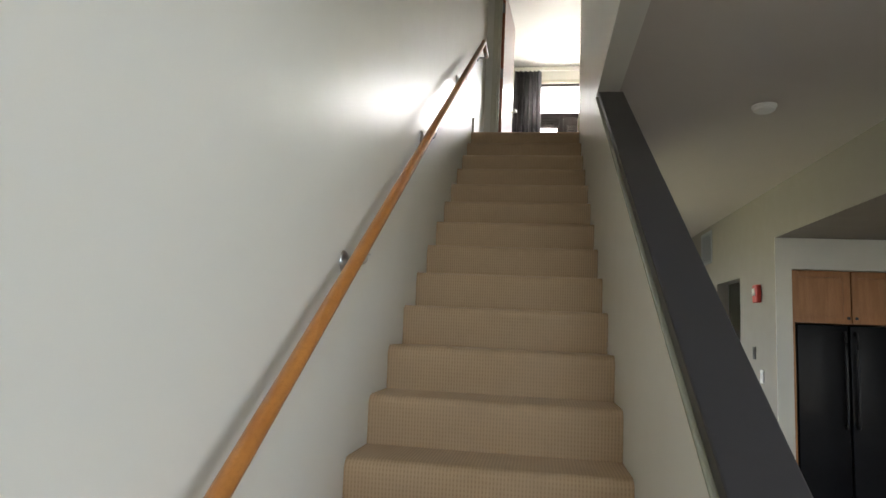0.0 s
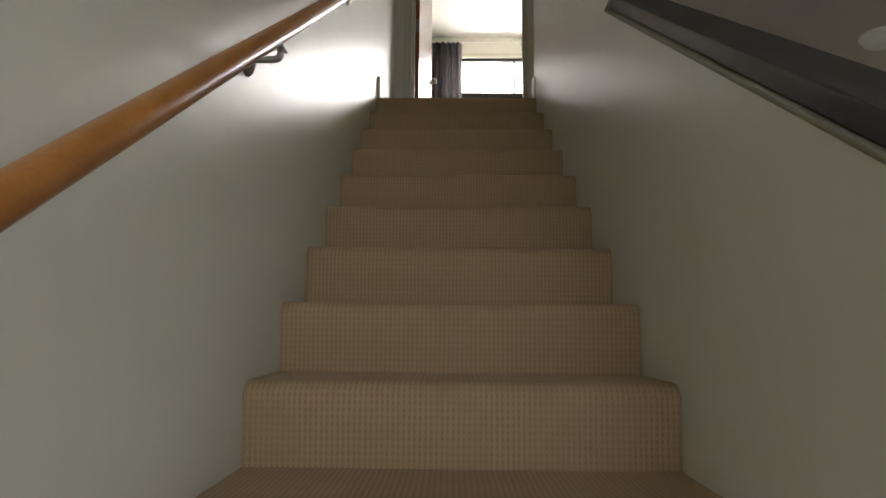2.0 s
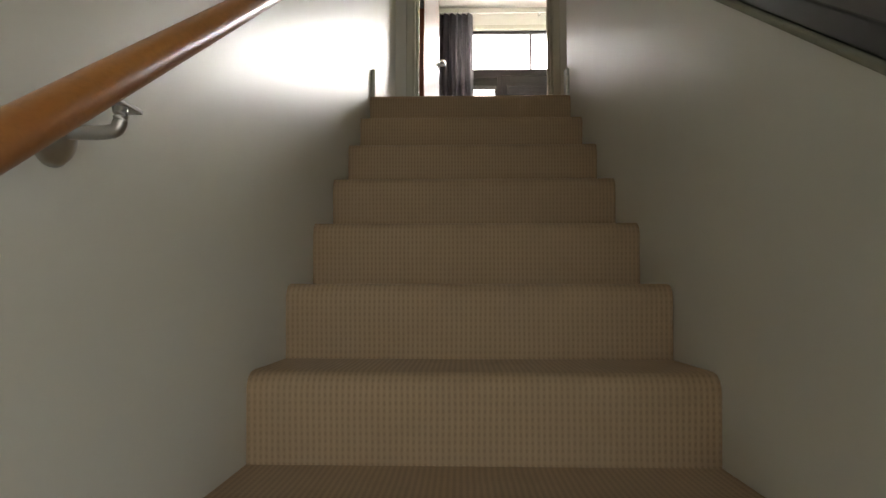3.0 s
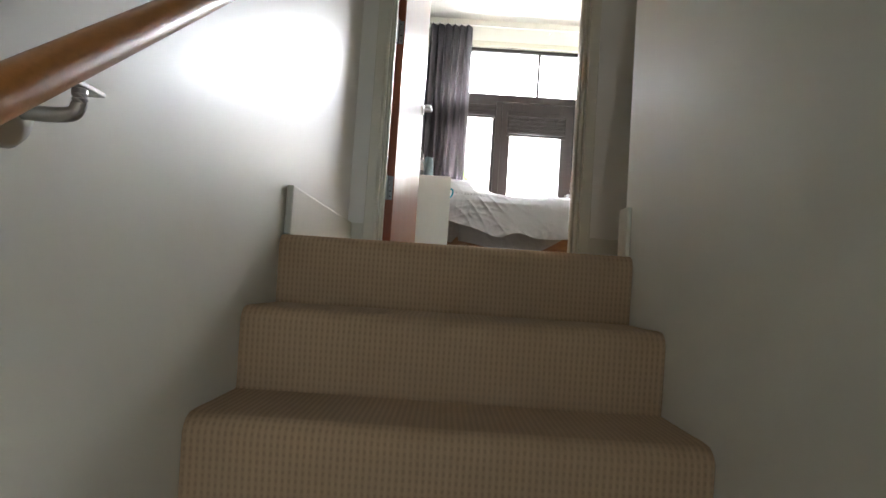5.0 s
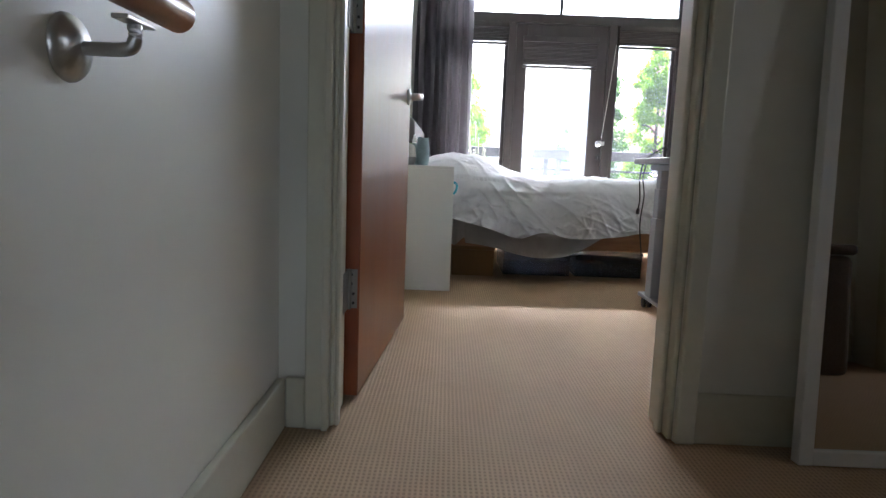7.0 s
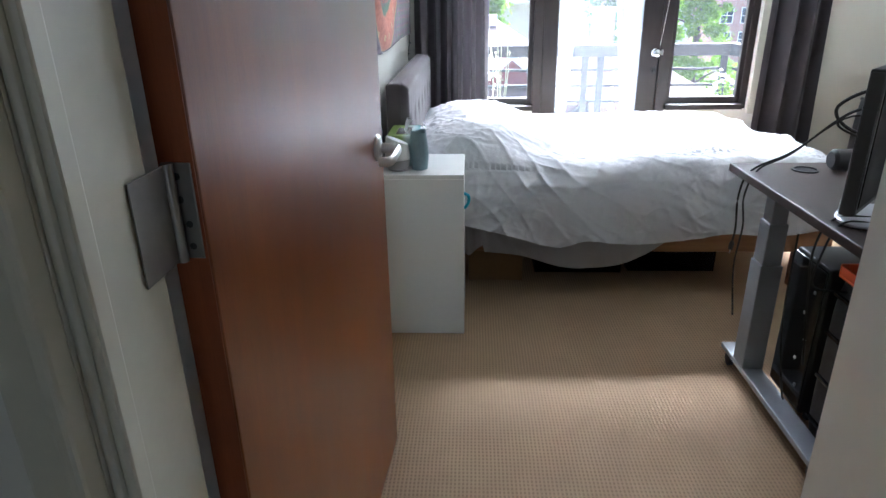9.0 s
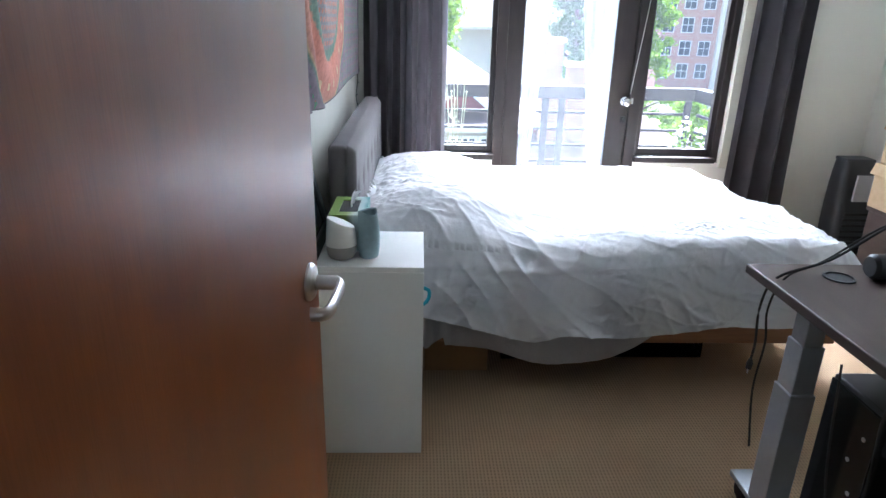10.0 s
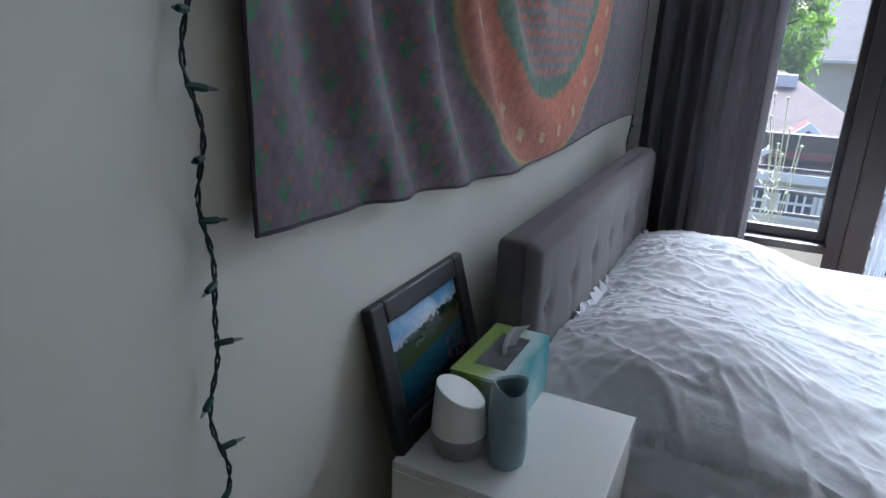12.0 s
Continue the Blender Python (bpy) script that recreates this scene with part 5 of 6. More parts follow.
def tower():
    t = thing("computer_tower", (1.75, 2.44, 0.001), "black computer tower under the desk", "computer")
    part("case", box(-0.25, 0.25, -0.10, 0.10, 0.035, 0.53, 0.008), BLACK, t)
    part("side_cover", box(-0.258, -0.251, -0.095, 0.095, 0.05, 0.52, 0.003), BLACK_GLOSS, t, "glossy black front cover")
    for k in range(5):
        bm = bmesh.new()
        lathe(bm, ((0.006, 0), (0.006, 0.002), (0.003, 0.004)), (0, 0, 0), 10, Matrix.Translation((-0.258, -0.06 + 0.03 * (k % 2), 0.12 + 0.08 * k)) @ pose(0, 0, 0, 0, -90, 0))
        part("stud", bm, STEEL, t)
    for sx in (-0.2, 0.2):
        for sy in (-0.075, 0.075):
            part("foot", box(sx - 0.015, sx + 0.015, sy - 0.012, sy + 0.012, 0, 0.034, 0.003), RUBBER, t)
    return t


tower()
bag = thing("equipment_case", (1.71, 2.17, 0.001), "upright black equipment case beside the computer", "case")
def case_f(u, v):
    a = 2 * math.pi * u
    c, d = math.cos(a), math.sin(a)
    k = 1 - 0.10 * (2 * abs(v - 0.5)) ** 6
    return (0.235 * k * math.copysign(abs(c) ** 0.35, c), 0.125 * k * math.copysign(abs(d) ** 0.35, d), 0.565 * v)
part("shell", grid(48, 16, case_f), BLACK, bag, "", True)
part("end_cap", box(-0.20, 0.20, -0.10, 0.10, 0.556, 0.572, 0.007), BLACK, bag)
part("handle", boxes(((-0.06, -0.05, -0.012, 0.012, 0.5725, 0.605), (0.05, 0.06, -0.012, 0.012, 0.5725, 0.605), (-0.06, 0.06, -0.012, 0.012, 0.6055, 0.618)), 0.003), RUBBER, bag, "black carry handle")
for z in (0.10, 0.24, 0.38, 0.50):
    part("rib", box(-0.242, -0.232, -0.085, 0.085, z - 0.006, z + 0.006, 0.003), BLACK_GLOSS, bag)
tray = thing("cable_tray", (1.495, 2.08, 0.606), "bright orange plastic tray hung under the desk", "tray")
part("bottom", box(-0.10, 0.10, -0.055, 0.055, 0.0, 0.006, 0.002), ORANGE, tray)
for r in ((-0.10, 0.10, -0.055, -0.050, 0.0065, 0.108), (-0.10, 0.10, 0.050, 0.055, 0.0065, 0.035), (-0.10, -0.095, -0.049, 0.049, 0.0065, 0.03)):
    part("side", box(*r, 0.0015), ORANGE, tray)


def cable(name, pts, r, label, plug=False):
    c = thing(name, pts[0], label, "cable", "loose cables at the desk")
    o = Vector(pts[0])
    P = smooth_path([Vector(p) - o for p in pts], 7)
    bm = bmesh.new()
    tube(bm, P, r, 8)
    part("cord", bm, RUBBER, c, "", True)
    if plug:
        e, d = P[-1], (P[-1] - P[-2]).normalized()
        bm = bmesh.new()
        tube(bm, (e, e + d * 0.012, e + d * 0.03), (r * 1.5, r * 2.6, r * 2.2), 8)
        part("plug", bm, BLACK, c, "black plug", True)
        bm = bmesh.new()
        tube(bm, (e + d * 0.03, e + d * 0.044), 0.002, 6)
        part("pin", bm, STEEL, c)
    return c


cable("cable", ((1.66, 2.42, 0.93), (1.58, 2.52, 0.96), (1.46, 2.60, 0.82), (1.37, 2.66, 0.745), (1.345, 2.67, 0.66), (1.35, 2.665, 0.55), (1.345, 2.66, 0.50)), 0.0035, "thin black cable dangling over the desk edge with a plug", True)
cable("cable", ((1.70, 2.47, 0.90), (1.60, 2.58, 0.93), (1.47, 2.64, 0.80), (1.385, 2.65, 0.749), (1.352, 2.645, 0.66), (1.362, 2.64, 0.56), (1.35, 2.63, 0.42), (1.37, 2.62, 0.24)), 0.003, "thin black cable trailing down beside the leg")
cable("cable", ((1.72, 2.38, 1.02), (1.60, 2.46, 1.03), (1.52, 2.52, 0.97), (1.58, 2.56, 0.90), (1.70, 2.55, 0.86)), 0.005, "thick black looped cable behind the monitor")
cable("cable", ((1.70, 2.40, 1.00), (1.56, 2.44, 0.98), (1.50, 2.47, 0.93), (1.60, 2.50, 0.88), (1.72, 2.5, 0.86)), 0.0035, "thin looped cable behind the monitor")
cable("cable", ((1.60, 2.15, 0.76), (1.47, 2.16, 0.755), (1.375, 2.17, 0.748), (1.345, 2.18, 0.66), (1.37, 2.2, 0.50), (1.42, 2.24, 0.28)), 0.003, "thin black cable over the desk edge by the computer")
cable("cable", ((1.62, 2.11, 0.76), (1.46, 2.12, 0.752), (1.37, 2.13, 0.748), (1.342, 2.14, 0.65), (1.36, 2.17, 0.56), (1.48, 2.22, 0.52)), 0.003, "black cable running into the computer")
cable("cable", ((1.45, 2.46, 0.60), (1.40, 2.36, 0.40), (1.385, 2.30, 0.28), (1.40, 2.28, 0.16), (1.42, 2.30, 0.12)), 0.003, "black cable sagging by the desk leg")
spk = thing("desk_speaker", (1.72, 2.66, 0.778), "black cylindrical speaker lying on the desk", "speaker")
bm = bmesh.new()
lathe(bm, ((0.026, -0.11), (0.034, -0.10), (0.035, 0.10), (0.027, 0.11)), (0, 0, 0), 20, pose(0, 0, 0, 0, 90, 0))
part("body", bm, BLACK, spk, "", True)
hs = thing("headset", (1.90, 2.66, 0.745), "black headset hung behind the monitor", "headset")
bm = bmesh.new()
tube(bm, [(0.07 * math.cos(a), 0.0, 0.11 + 0.08 * math.sin(a)) for a in (math.pi * k / 12 for k in range(13))], 0.006, 8)
part("band", bm, BLACK, hs, "", True)
for sx in (-1, 1):
    bm = bmesh.new()
    lathe(bm, ((0.02, -0.012), (0.034, -0.008), (0.034, 0.008), (0.02, 0.012)), (0, 0, 0), 18, Matrix.Translation((sx * 0.072, 0, 0.085)) @ pose(0, 0, 0, 0, 90, 0))
    part("ear_cup", bm, BLACK, hs, "", True)
bm = bmesh.new()
tube(bm, ((0, 0, 0.0), (0, 0, 0.19)), 0.006, 8)
add_box(bm, -0.05, 0.05, -0.04, 0.04, 0.0, 0.008, 0.002)
part("stand", bm, BLACK, hs)

# stacked boxes and the fan in the corner
# added dark block keeps the space below the boxes dim
stand = thing("dark_box_stand", (3.07, 4.19, 0.001), "low dark brown block added under the pale boxes", "cabinet")
part("body", box(-0.205, 0.205, -0.17, 0.17, 0.03, 0.447, 0.003), DESK_WOOD, stand)
part("top", box(-0.215, 0.215, -0.18, 0.18, 0.4475, 0.470, 0.003), DESK_WOOD, stand)
part("plinth", box(-0.19, 0.19, -0.155, 0.155, 0.0, 0.0295), BLACK, stand)
for z, dx, lab in ((0.708, 0.012, "pale cardboard box with a flared lid, topmost of two"), (0.472, 0.0, "pale cardboard box with a flared lid on the dark cabinet")):
    bx = thing("storage_box", (3.055 + dx, 4.19, z + 0.002), lab, "box", "stack of pale boxes")
    part("carton", box(-0.21, 0.21, -0.17, 0.17, 0, 0.172, 0.004), BOX_WOOD, bx)
    bm = box(-0.226, 0.226, -0.186, 0.186, 0.1725, 0.2335, 0.003)
    for v in bm.verts:
        if v.co.z > 0.2:
            v.co.x, v.co.y = v.co.x * 0.955, v.co.y * 0.945
    part("lid", bm, BOX_WOOD, bx, "flared cardboard lid")
fan = thing("floor_fan", (3.075, 4.80, 0.0), "dark grey plastic fan heater with a rounded casing", "fan")
bm = grid(24, 14, lambda u, v: (0.125 * (1 - 0.25 * v ** 3) * math.copysign(abs(math.cos(2 * math.pi * u)) ** 0.5, math.cos(2 * math.pi * u)),
                                0.10 * (1 - 0.35 * v ** 2) * math.copysign(abs(math.sin(2 * math.pi * u)) ** 0.5, math.sin(2 * math.pi * u)) + 0.05 * v, 0.05 + 0.60 * v - 0.02 * (v > 0.95)))
part("casing", bm, GREY_DARK, fan, "", True)
part("top", box(-0.09, 0.09, -0.012, 0.112, 0.618, 0.638, 0.008), GREY_DARK, fan)
part("panel", box(-0.07, 0.07, -0.105, -0.092, 0.40, 0.56, 0.004), SILVER, fan, "pale control panel")
part("base", box(-0.15, 0.15, -0.13, 0.13, 0.001, 0.049, 0.01), BLACK, fan)
for k in range(7):
    part("slat", box(-0.10, 0.10, -0.112, -0.102, 0.10 + 0.036 * k, 0.115 + 0.036 * k, 0.002), RUBBER, fan)

# ---- side hall ----
mr = thing("standing_mirror", (1.505, 0.975, 0.003), "tall white-framed mirror leaning on the wall", "mirror")
rot = pose(0, 0, 0, -3.4, 0, 0)
for nm, bmv, mt, lb in (("frame_side", box(-0.25, -0.215, 0, 0.035, 0, 1.66, 0.003), WHITE_LAM, ""), ("frame_side", box(0.215, 0.25, 0, 0.035, 0, 1.66, 0.003), WHITE_LAM, ""),
                        ("frame_rail", box(-0.215, 0.215, 0, 0.035, 0, 0.035, 0.003), WHITE_LAM, ""), ("frame_rail", box(-0.215, 0.215, 0, 0.035, 1.625, 1.66, 0.003), WHITE_LAM, ""),
                        ("glass", box(-0.215, 0.215, 0.012, 0.018, 0.035, 1.625), MIRROR, "mirror glass")):
    o = part(nm, bmv, mt, mr, lb)
    o.matrix_basis = rot
hp = thing("laundry_hamper", (1.90, -0.27, 0.001), "dark brown woven laundry hamper with its lid on", "hamper")
bm = bmesh.new()
add_box(bm, -0.19, 0.19, -0.16, 0.16, 0, 0.50, 0.03, 3)
part("basket", bm, HAMPER, hp, "", True)
part("lid", box(-0.20, 0.20, -0.17, 0.17, 0.502, 0.545, 0.018, 3), HAMPER, hp)

# ---- kitchen seen under the stairs' ceiling ----
def wall_cabinet(x0, x1, label, knob_side):
    c = thing("wall_cabinet", ((x0 + x1) / 2, 0.71, -1.505), label, "cabinet", "cabinets over the refrigerator")
    h, z = (x1 - x0) / 2, 0.463
    part("body", box(-h, h, 0.022, 0.60, 0, z), OAK, c)
    d = part("door", boxes(((-h + 0.003, -h + 0.06, 0, 0.02, 0.003, z - 0.003), (h - 0.06, h - 0.003, 0, 0.02, 0.003, z - 0.003), (-h + 0.06, h - 0.06, 0, 0.02, 0.003, 0.06),
                            (-h + 0.06, h - 0.06, 0, 0.02, z - 0.06, z - 0.003), (-h + 0.06, h - 0.06, 0.009, 0.018, 0.06, z - 0.06)), 0.002), OAK, c, "framed panel door")
    bm = bmesh.new()
    lathe(bm, ((0.006, 0), (0.006, 0.012), (0.014, 0.018), (0.012, 0.026)), (0, 0, 0), 14, Matrix.Translation((knob_side * (h - 0.03), 0, 0.05)) @ pose(0, 0, 0, 90, 0, 0))
    part("knob", bm, BLACK, d, "small dark knob", True)


wall_cabinet(2.825, 3.305, "brown oak cabinet over the refrigerator", 1)
wall_cabinet(3.309, 3.789, "brown oak cabinet, hinged the other way", -1)
part_side = tagged(part("refrigerator_side_panel", box(2.822, 2.848, 0.71, 1.41, FLOOR2 + 0.001, -1.507, 0.002), OAK), "tall brown oak end panel beside the refrigerator", "panel")
fg = thing("refrigerator", (3.28, 1.05, FLOOR2 + 0.001), "black glossy two-door refrigerator", "refrigerator")
H = -1.52 - FLOOR2
part("body", box(-0.42, 0.42, -0.28, 0.34, 0.03, H, 0.006), BLACK, fg)
for x0, x1, k in ((-0.42, -0.006, 1), (0.006, 0.42, -1)):
    d = part("door", box(x0, x1, -0.345, -0.285, 0.06, H, 0.012, 3), FRIDGE, fg, "glossy black door", True)
    bm = bmesh.new()
    hx_ = -0.045 if k > 0 else 0.045
    tube(bm, smooth_path(((hx_, -0.345, H - 0.08), (hx_, -0.385, H - 0.12), (hx_, -0.385, H - 0.8), (hx_, -0.345, H - 0.85)), 6), 0.012, 10)
    part("handle", bm, BLACK, d, "long black handle", True)
part("feet", boxes(((-0.4, 0.4, -0.25, 0.3, 0.0, 0.029),)), RUBBER, fg)
sd = thing("smoke_detector", (1.91, -1.40, CEIL1), "round white smoke detector on the ceiling", "smoke detector")
bm = bmesh.new()
lathe(bm, ((0.070, -0.001), (0.070, -0.012), (0.062, -0.016), (0.060, -0.030), (0.045, -0.040), (0.02, -0.042)), (0, 0, 0), 32)
part("housing", bm, WHITE_PLASTIC, sd, "", True)
al = thing("fire_alarm", (2.689, 1.12, -1.24), "small red fire alarm sounder on the hall wall", "fire alarm")
part("housing", box(-0.045, 0, -0.06, 0.06, -0.085, 0.085, 0.008), RED, al)
part("strobe", box(-0.058, -0.0455, -0.02, 0.035, -0.02, 0.05, 0.005), WHITE_PLASTIC, al, "clear strobe lens")
for y, z, nm, lb in ((1.07, -2.01, "light_switch", "white light switch plate on the hall wall"), (1.27, -1.80, "thermostat", "small dark wall control")):
    s = thing(nm, (2.689, y, z), lb, "switch")
    part("plate", box(-0.008, 0, -0.04, 0.04, -0.06, 0.06, 0.003), WHITE_PLASTIC if nm == "light_switch" else BLACK, s)
    part("rocker", box(-0.014, -0.0085, -0.012, 0.012, -0.028, 0.028, 0.002), WHITE_PLASTIC if nm == "light_switch" else BLACK, s)
vt = thing("air_vent", (2.689, 2.98, -0.56), "grey louvred return-air grille on the hall wall", "vent")
part("frame", boxes(((-0.012, 0, -0.24, 0.24, 0.17, 0.20), (-0.012, 0, -0.24, 0.24, -0.20, -0.17), (-0.012, 0, -0.24, -0.21, -0.17, 0.17), (-0.012, 0, 0.21, 0.24, -0.17, 0.17)), 0.002), GREY_METAL, vt)
part("backing", box(-0.002, 0, -0.21, 0.21, -0.17, 0.17), BLACK, vt)
for k in range(13):
    part("louvre", box(-0.010, -0.0025, -0.209, 0.209, -0.16 + 0.026 * k, -0.148 + 0.026 * k), GREY_METAL, vt)


# ---- outside ----
structure("ground", grid(12, 12, lambda u, v: (-900 + 1800 * u, 5.4 + 1500 * v, -7.2)), GROUND, "dull green ground reaching the horizon", "ground")
bm = bmesh.new()
for k in range(9):
    add_box(bm, -1.2, 3.9, 5.33 + 0.13 * k, 5.33 + 0.13 * k + 0.122, -0.14, -0.10, 0.003, 1)
structure("balcony_deck", bm, DECK_WOOD, "dark wooden balcony deck boards", "deck")


def balcony_rail():
    r = thing("balcony_railing", (1.3, 6.35, -0.10), "dark painted wooden balcony railing", "railing")
    part("top_rail", box(-2.5, 1.36, -0.03, 0.06, 0.885, 0.985, 0.006), DECK_WOOD, r)
    for z in (0.10, 0.235, 0.37, 0.505, 0.64, 0.775):
        part("bar", box(-2.5, 1.36, 0.0, 0.025, z - 0.011, z + 0.011, 0.003), DECK_WOOD, r)
    for x in (-2.45, -0.95, 0.14, 0.275, 1.32):
        part("post", box(x - 0.028, x + 0.028, -0.028, -0.001, 0.001, 0.884, 0.004), DECK_WOOD, r)
    part("return_rail", box(1.361, 1.45, -1.0, 0.06, 0.885, 0.985, 0.006), DECK_WOOD, r)
    for z in (0.10, 0.235, 0.37, 0.505, 0.64, 0.775):
        part("bar", box(1.39, 1.415, -1.0, -0.031, z - 0.011, z + 0.011, 0.003), DECK_WOOD, r)
    return r


balcony_rail()


def plant():
    rnd = random.Random(4)
    p = thing("potted_plant", (0.66, 6.05, -0.10), "spindly yellow-green flowering plant in a pot on the balcony", "plant")
    bm = bmesh.new()
    lathe(bm, ((0.10, 0), (0.14, 0.24), (0.15, 0.25), (0.13, 0.25), (0.12, 0.22)), (0, 0, 0), 20)
    part("pot", bm, GREY_METAL, p, "grey pot", True)
    for k in range(11):
        a, l = rnd.random() * 6.28, 0.65 + 0.35 * rnd.random()
        tip = Vector((0.16 * math.cos(a) * rnd.random(), 0.1 * math.sin(a), 0.22 + l))
        bm = bmesh.new()
        tube(bm, smooth_path(((0.05 * math.cos(a), 0.05 * math.sin(a), 0.21), tip * 0.6 + Vector((0.02, 0, 0.05)), tip), 4), 0.0028, 5)
        lathe(bm, ((0.002, -0.008), (0.012, 0.0), (0.002, 0.01)), tip, 7)
        for j in range(5):
            q = 0.35 + 0.12 * j
            c = tip * q
            d = Vector((rnd.uniform(-1, 1), rnd.uniform(-1, 1), 0.6)).normalized() * 0.05
            s = Vector((-d.y, d.x, 0)) * 0.2
            bm.faces.new([bm.verts.new(c + o) for o in (Vector((0, 0, 0)), d * 0.5 + s, d, d * 0.5 - s)])
        part("stem", bm, STALK, p)
    return p


plant()


def flowering_plant():
    rnd = random.Random(9)
    p = thing("flowering_plant", (2.58, 6.12, -0.10), "leafy balcony plant with small white blossoms", "plant")
    bm = bmesh.new()
    lathe(bm, ((0.09, 0), (0.12, 0.20), (0.13, 0.22), (0.11, 0.22), (0.10, 0.19)), (0, 0, 0), 20)
    part("pot", bm, GREY_DARK, p, "dark grey pot", True)
    for k in range(14):
        a, l = rnd.random() * 6.28, 0.30 + 0.36 * rnd.random()
        tip = Vector((0.20 * math.cos(a) * rnd.uniform(0.3, 1), 0.12 * math.sin(a), 0.20 + l))
        bm = bmesh.new()
        tube(bm, smooth_path(((0.04 * math.cos(a), 0.04 * math.sin(a), 0.19), tip * 0.55 + Vector((0, 0, 0.08)), tip), 4), 0.0028, 5)
        for j in range(9):
            c = tip * (0.4 + 0.065 * j)
            d = Vector((rnd.uniform(-1, 1), rnd.uniform(-1, 1), 0.4)).normalized() * 0.07
            q = Vector((-d.y, d.x, 0)) * 0.28
            bm.faces.new([bm.verts.new(c + o) for o in (Vector((0, 0, 0)), d * 0.5 + q, d, d * 0.5 - q)])
        st = part("stem", bm, LEAF, p)
        bm = bmesh.new()
        for j in range(6):
            c = tip + Vector((rnd.gauss(0, 0.022), rnd.gauss(0, 0.022), rnd.gauss(0, 0.02)))
            lathe(bm, ((0.003, -0.006), (0.016, 0.001), (0.009, 0.007)), c, 7)
        part("blossom", bm, WHITE_OUT, st, "small white blossoms")
    return p


flowering_plant()


def far_window(parent, x, y, z, w, h, cols=2):
    f = part("window", boxes(((x - w / 2 - 0.08, x + w / 2 + 0.08, y - 0.06, y - 0.01, z - 0.08, z), (x - w / 2 - 0.08, x + w / 2 + 0.08, y - 0.06, y - 0.01, z + h, z + h + 0.08),
                              (x - w / 2 - 0.08, x - w / 2, y - 0.06, y - 0.01, z, z + h), (x + w / 2, x + w / 2 + 0.08, y - 0.06, y - 0.01, z, z + h), (x - w / 2, x + w / 2, y - 0.05, y - 0.02, z + h * 0.5 - 0.03, z + h * 0.5 + 0.03))
                             + tuple((x - w / 2 + w * k / cols - 0.025, x - w / 2 + w * k / cols + 0.025, y - 0.052, y - 0.022, z, z + h) for k in range(1, cols))), WHITE_OUT, parent)
    part("pane", box(x - w / 2, x + w / 2, y - 0.019, y - 0.012, z, z + h), PANE_DARK, f)


def poly(rows, faces):
    bm = bmesh.new()
    vs = [bm.verts.new(p) for p in rows]
    for f in faces:
        bm.faces.new([vs[i] for i in f])
    return bm


def hip_house(at, wx, wy, wall_h, roof_h, ridge, roof_mat, wall_mat, label):
    """A house with overhanging hip roof; at is the middle of its base."""
    h = thing("house", at, label, "house")
    part("wall", box(-wx, wx, -wy, wy, 0, wall_h), wall_mat, h)
    ex, ey, o = wx + 0.5, wy + 0.5, wall_h - 0.05
    part("roof", poly(((-ex, -ey, o), (ex, -ey, o), (ex, ey, o), (-ex, ey, o), (-ridge, 0, o + roof_h), (ridge, 0, o + roof_h)),
                      ((0, 1, 5, 4), (1, 2, 5), (2, 3, 4, 5), (3, 0, 4), (0, 3, 2, 1))), roof_mat, h)
    part("eave", boxes(((-ex, ex, -ey - 0.05, -ey + 0.05, o - 0.12, o + 0.04), (ex - 0.05, ex + 0.05, -ey, ey, o - 0.12, o + 0.04))), WHITE_OUT, h)
    return h


ha = hip_house((-1.4, 27.0, -7.2), 5.6, 5.6, 5.6, 2.38, 2.4, SHINGLE, MAROON, "neighbouring house with a brown shingled hip roof")
for x in (3.0, 4.5):
    far_window(ha, x, -5.6, 3.6, 0.9, 1.1, 3)
for x, y in ((2.2, -0.9),):
    part("roof_vent", box(x, x + 0.6, y - 0.3, y + 0.3, 7.1 - 0.35 * (x > 3), 7.85 - 0.35 * (x > 3), 0.03), WHITE_OUT, ha, "pale metal roof vent")
hg = thing("house", (1.5, 19.2, -7.2), "low cream house with a small gable and white windows", "house")
part("wall", box(-4.5, 1.6, 0, 4.0, 0, 5.72), SIDING, hg)
part("roof", poly(((-4.8, -0.4, 5.72), (1.9, -0.4, 5.72), (1.9, 4.3, 6.2), (-4.8, 4.3, 6.2), (-4.8, -0.4, 5.84), (1.9, -0.4, 5.84), (1.9, 4.3, 6.32), (-4.8, 4.3, 6.32)),
                  ((0, 1, 2, 3), (4, 5, 6, 7), (0, 1, 5, 4), (1, 2, 6, 5), (2, 3, 7, 6), (3, 0, 4, 7))), SHINGLE, hg)
def gable(x0, x1, xa, z0, z1, y0, y1):
    return poly(((x0, y0, z0), (x1, y0, z0), (xa, y0, z1), (x0, y1, z0), (x1, y1, z0), (xa, y1, z1)), ((0, 1, 2), (3, 5, 4), (0, 2, 5, 3), (1, 4, 5, 2), (0, 3, 4, 1)))
part("gable", gable(-0.75, 0.95, 0.1, 6.1, 6.86, 0.2, 2.4), MAROON, hg, "maroon gable end")
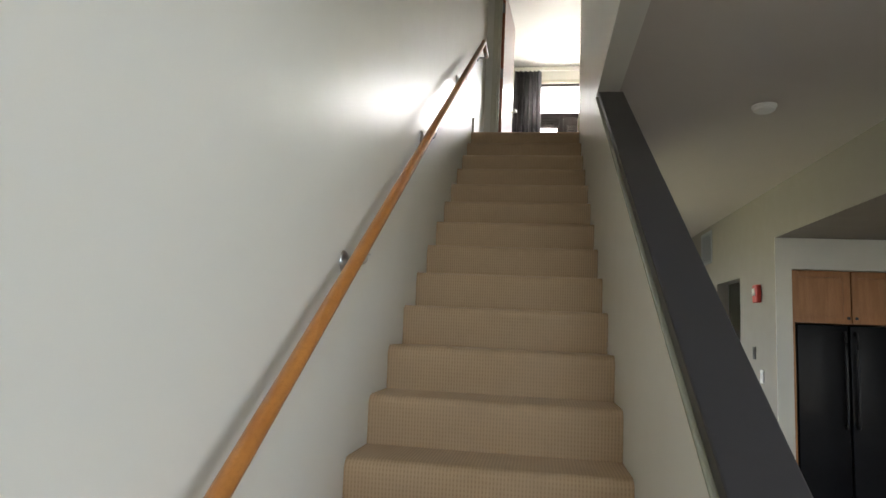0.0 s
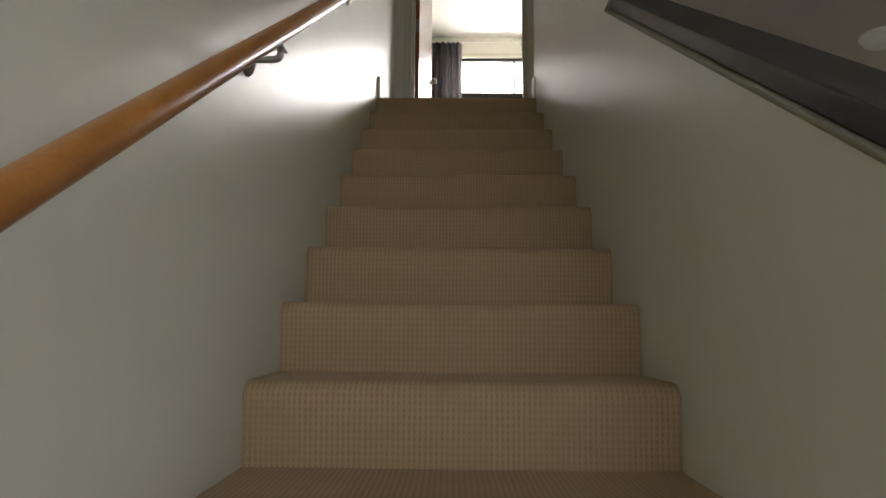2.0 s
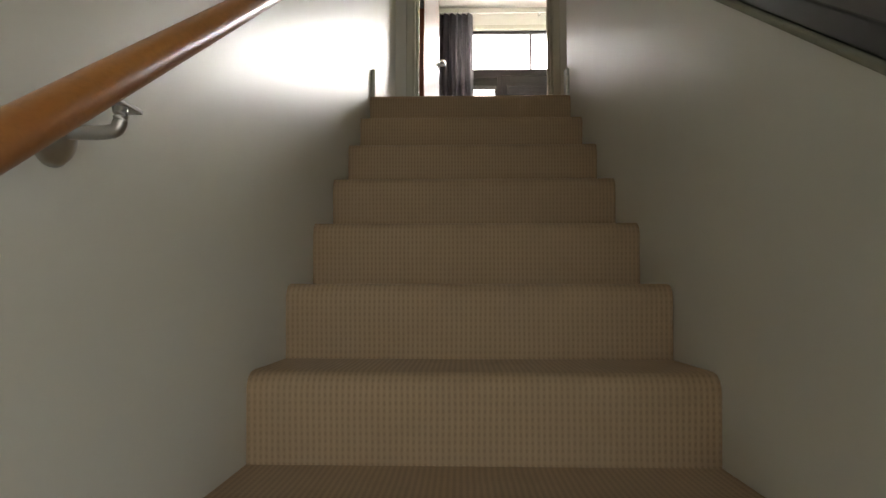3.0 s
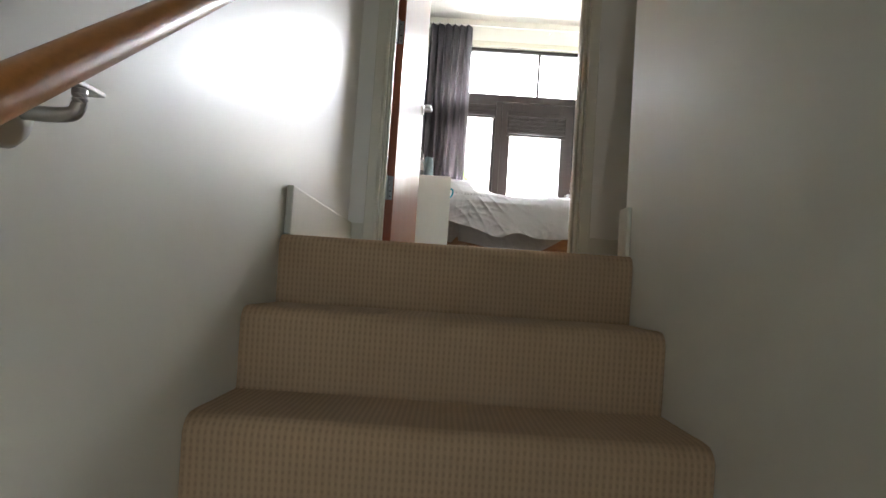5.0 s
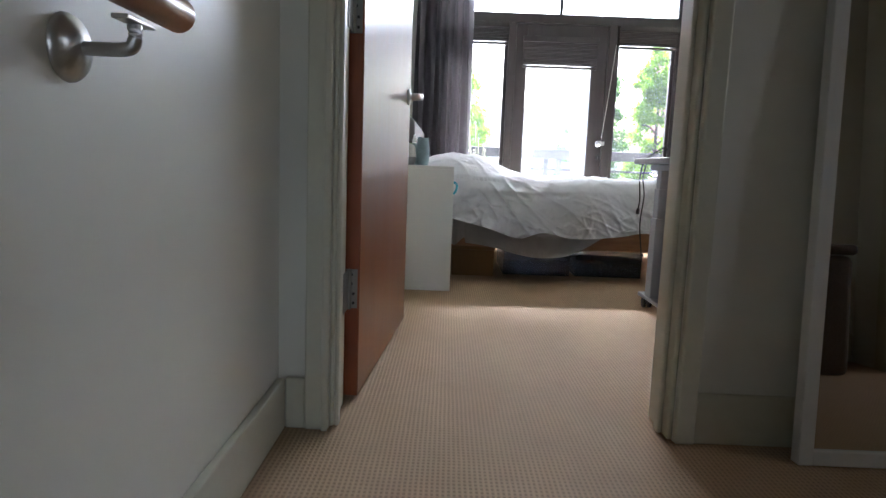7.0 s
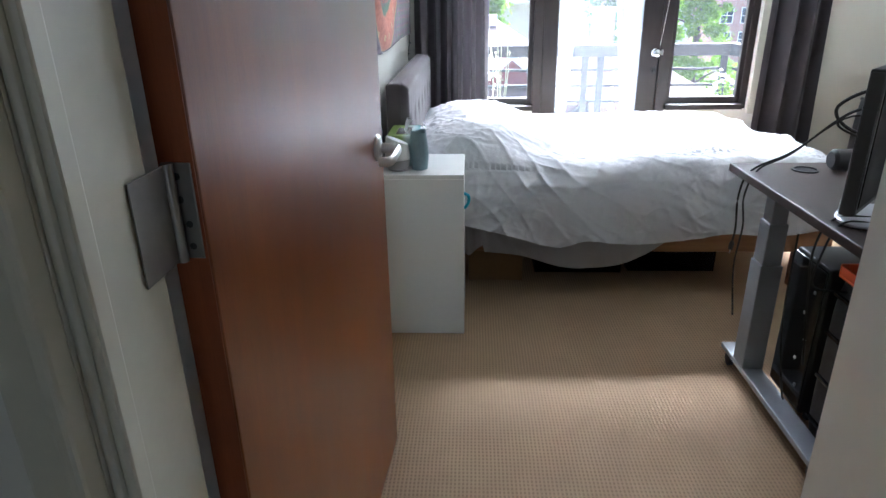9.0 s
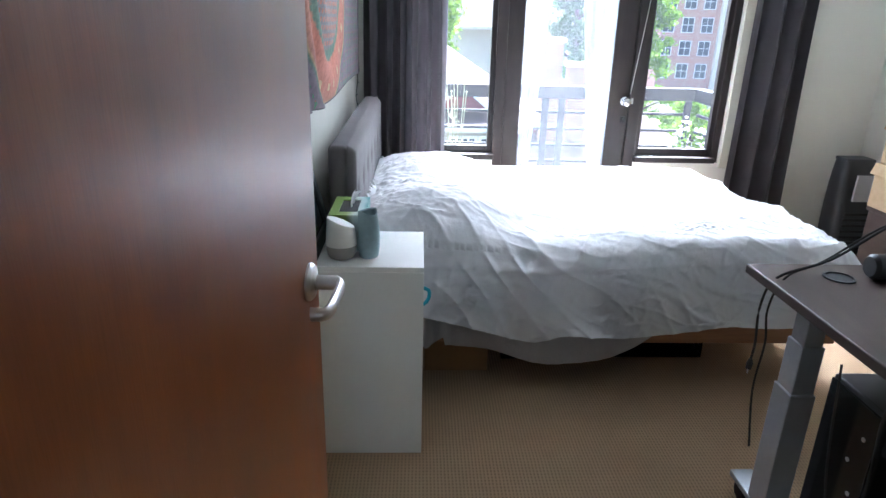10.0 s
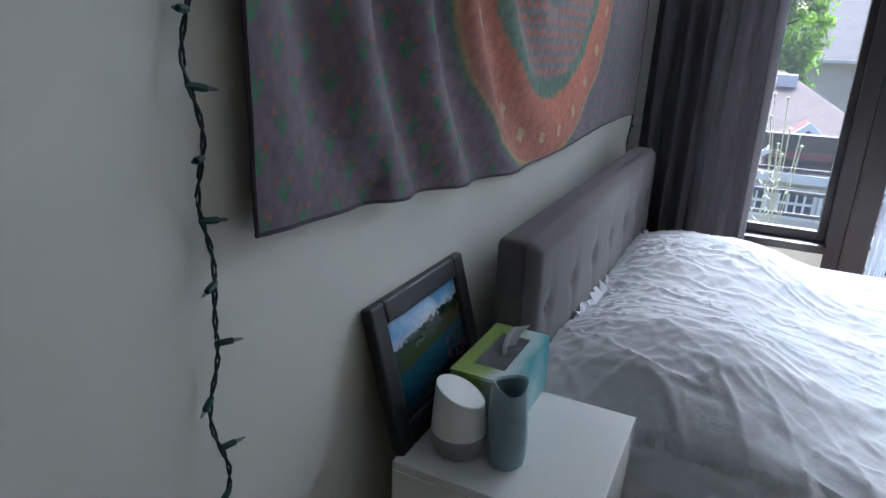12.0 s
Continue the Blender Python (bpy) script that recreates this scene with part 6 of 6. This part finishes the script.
part("barge_board", poly(((-0.95, 0.08, 6.1), (-0.75, 0.08, 6.1), (0.1, 0.08, 6.80), (0.95, 0.08, 6.1), (1.15, 0.08, 6.1), (0.1, 0.08, 6.98),
                          (-0.95, 0.19, 6.1), (-0.75, 0.19, 6.1), (0.1, 0.19, 6.80), (0.95, 0.19, 6.1), (1.15, 0.19, 6.1), (0.1, 0.19, 6.98)),
                         ((0, 1, 2, 5), (2, 3, 4, 5), (6, 11, 8, 7), (8, 11, 10, 9), (0, 5, 11, 6), (5, 4, 10, 11), (1, 7, 8, 2), (2, 8, 9, 3))), WHITE_OUT, hg, "white barge boards")
part("fascia", box(-4.8, 1.9, -0.47, -0.41, 5.62, 5.84, 0.01), WHITE_OUT, hg, "white fascia board")
for x in (-2.0, -0.9, 0.15, 1.05):
    far_window(hg, x, 0, 4.75, 0.7, 0.62, 4)
hb = hip_house((6.3, 23.6, -7.2), 3.2, 3.4, 4.4, 2.0, 0.5, SHINGLE, SIDING, "neighbouring house with a low brown roof")
for x, z1, w in ((-1.83, 8.0, 0.30), (-0.97, 7.3, 0.31)):
    c = part("chimney", box(x - w, x + w, -2.6, -2.0, 4.2, z1), BRICK, hb, "red brick chimney")
    part("chimney_cap", box(x - w - 0.08, x + w + 0.08, -2.66, -1.94, z1 + 0.001, z1 + 0.14), SIDING, c)
hip_house((7.0, 52.0, -7.2), 8.0, 6.0, 8.2, 4.6, 3.0, GREY_SHINGLE, SIDING, "large house with a steep grey roof behind the trees")


def brick_block():
    b = thing("apartment_building", (39.0, 82.0, -7.2), "tall red brick apartment building with rows of white windows", "building")
    part("wall", box(-9, 14, 0, 14, 0, 24), BRICK, b)
    part("cornice", box(-9.4, 14.4, -0.5, 14.4, 24.01, 24.7), SIDING, b)
    part("corner_bay", box(-2.0, -0.4, -0.5, -0.01, 0, 24), SIDING, b, "pale stone pilaster")
    for k in range(7):
        for x in (-8.2, -5.8, -3.4, 1.4, 4.2, 7.0, 9.8):
            far_window(b, x, 0, 2.45 + 2.72 * k, 1.35, 1.65, 2)
    return b


brick_block()


def tree(at, height, spread, trunk_r, leaf, seed, label, clumps=60, per=70, size=0.28, low=0.35):
    rnd = random.Random(seed)
    t = thing("tree", at, label, "tree", "trees beyond the balcony")
    bm = bmesh.new()
    tube(bm, ((0, 0, 0), (0.05 * spread, 0, height * 0.3), (0, 0.04 * spread, height * 0.65), (0, 0, height * 0.93)), (trunk_r, trunk_r * 0.8, trunk_r * 0.45, trunk_r * 0.1), 9)
    for k in range(11):
        z = height * (low + 0.5 * k / 11)
        a = 2.4 * k
        d = Vector((math.cos(a), math.sin(a), 0.55)) * spread * (0.85 - 0.45 * k / 11)
        tube(bm, smooth_path(((0, 0, z), Vector((0, 0, z)) + d * 0.5 + Vector((0, 0, 0.15)), Vector((0, 0, z)) + d), 4), [trunk_r * (0.32 - 0.027 * j) for j in range(9)], 6)
    part("trunk", bm, BARK, t, "", True)
    verts, faces = [], []
    for _ in range(clumps):
        q = rnd.random()
        z = height * (low + (1.02 - low) * q)
        rad = spread * (1.0 - 0.75 * abs(q - 0.3) ** 1.3) * math.sqrt(rnd.random())
        a = rnd.random() * 2 * math.pi
        c = Vector((rad * math.cos(a), rad * math.sin(a), z))
        cr = spread * rnd.uniform(0.13, 0.26)
        for _ in range(per):
            v = Vector((rnd.gauss(0, 0.5), rnd.gauss(0, 0.5), rnd.gauss(0, 0.36))) * cr
            n = Vector((rnd.uniform(-1, 1), rnd.uniform(-1, 1), rnd.uniform(-0.2, 1))).normalized()
            s = n.cross(Vector((rnd.random(), rnd.random(), 0.3))).normalized() * size * rnd.uniform(0.5, 1.0)
            w = n.cross(s) * 0.55
            i = len(verts)
            p = c + v
            verts += [p - s, p + w, p + s, p - w]
            faces.append((i, i + 1, i + 2, i + 3))
    me = bpy.data.meshes.new("crown")
    me.from_pydata(verts, [], faces)
    me.materials.append(leaf)
    o = new("crown", me)
    o.parent = t
    return t


tree((-0.3, 35.0, -7.2), 13.6, 2.9, 0.26, LEAF, 1, "bright green leafy tree behind the hip roof", 165, 190, 0.15, 0.42)
tree((10.0, 42.0, -7.2), 13.5, 2.3, 0.3, LEAF_DARK, 2, "darker green full tree behind the chimneys", 140, 190, 0.15, 0.42)
tree((11.2, 33.0, -7.2), 14.0, 1.75, 0.22, LEAF, 3, "slender light green tree before the brick building", 140, 190, 0.12, 0.3)
tree((11.3, 26.0, -7.2), 5.6, 1.7, 0.2, LEAF, 5, "low spreading green tree by the low roof", 90, 170, 0.11, 0.3)
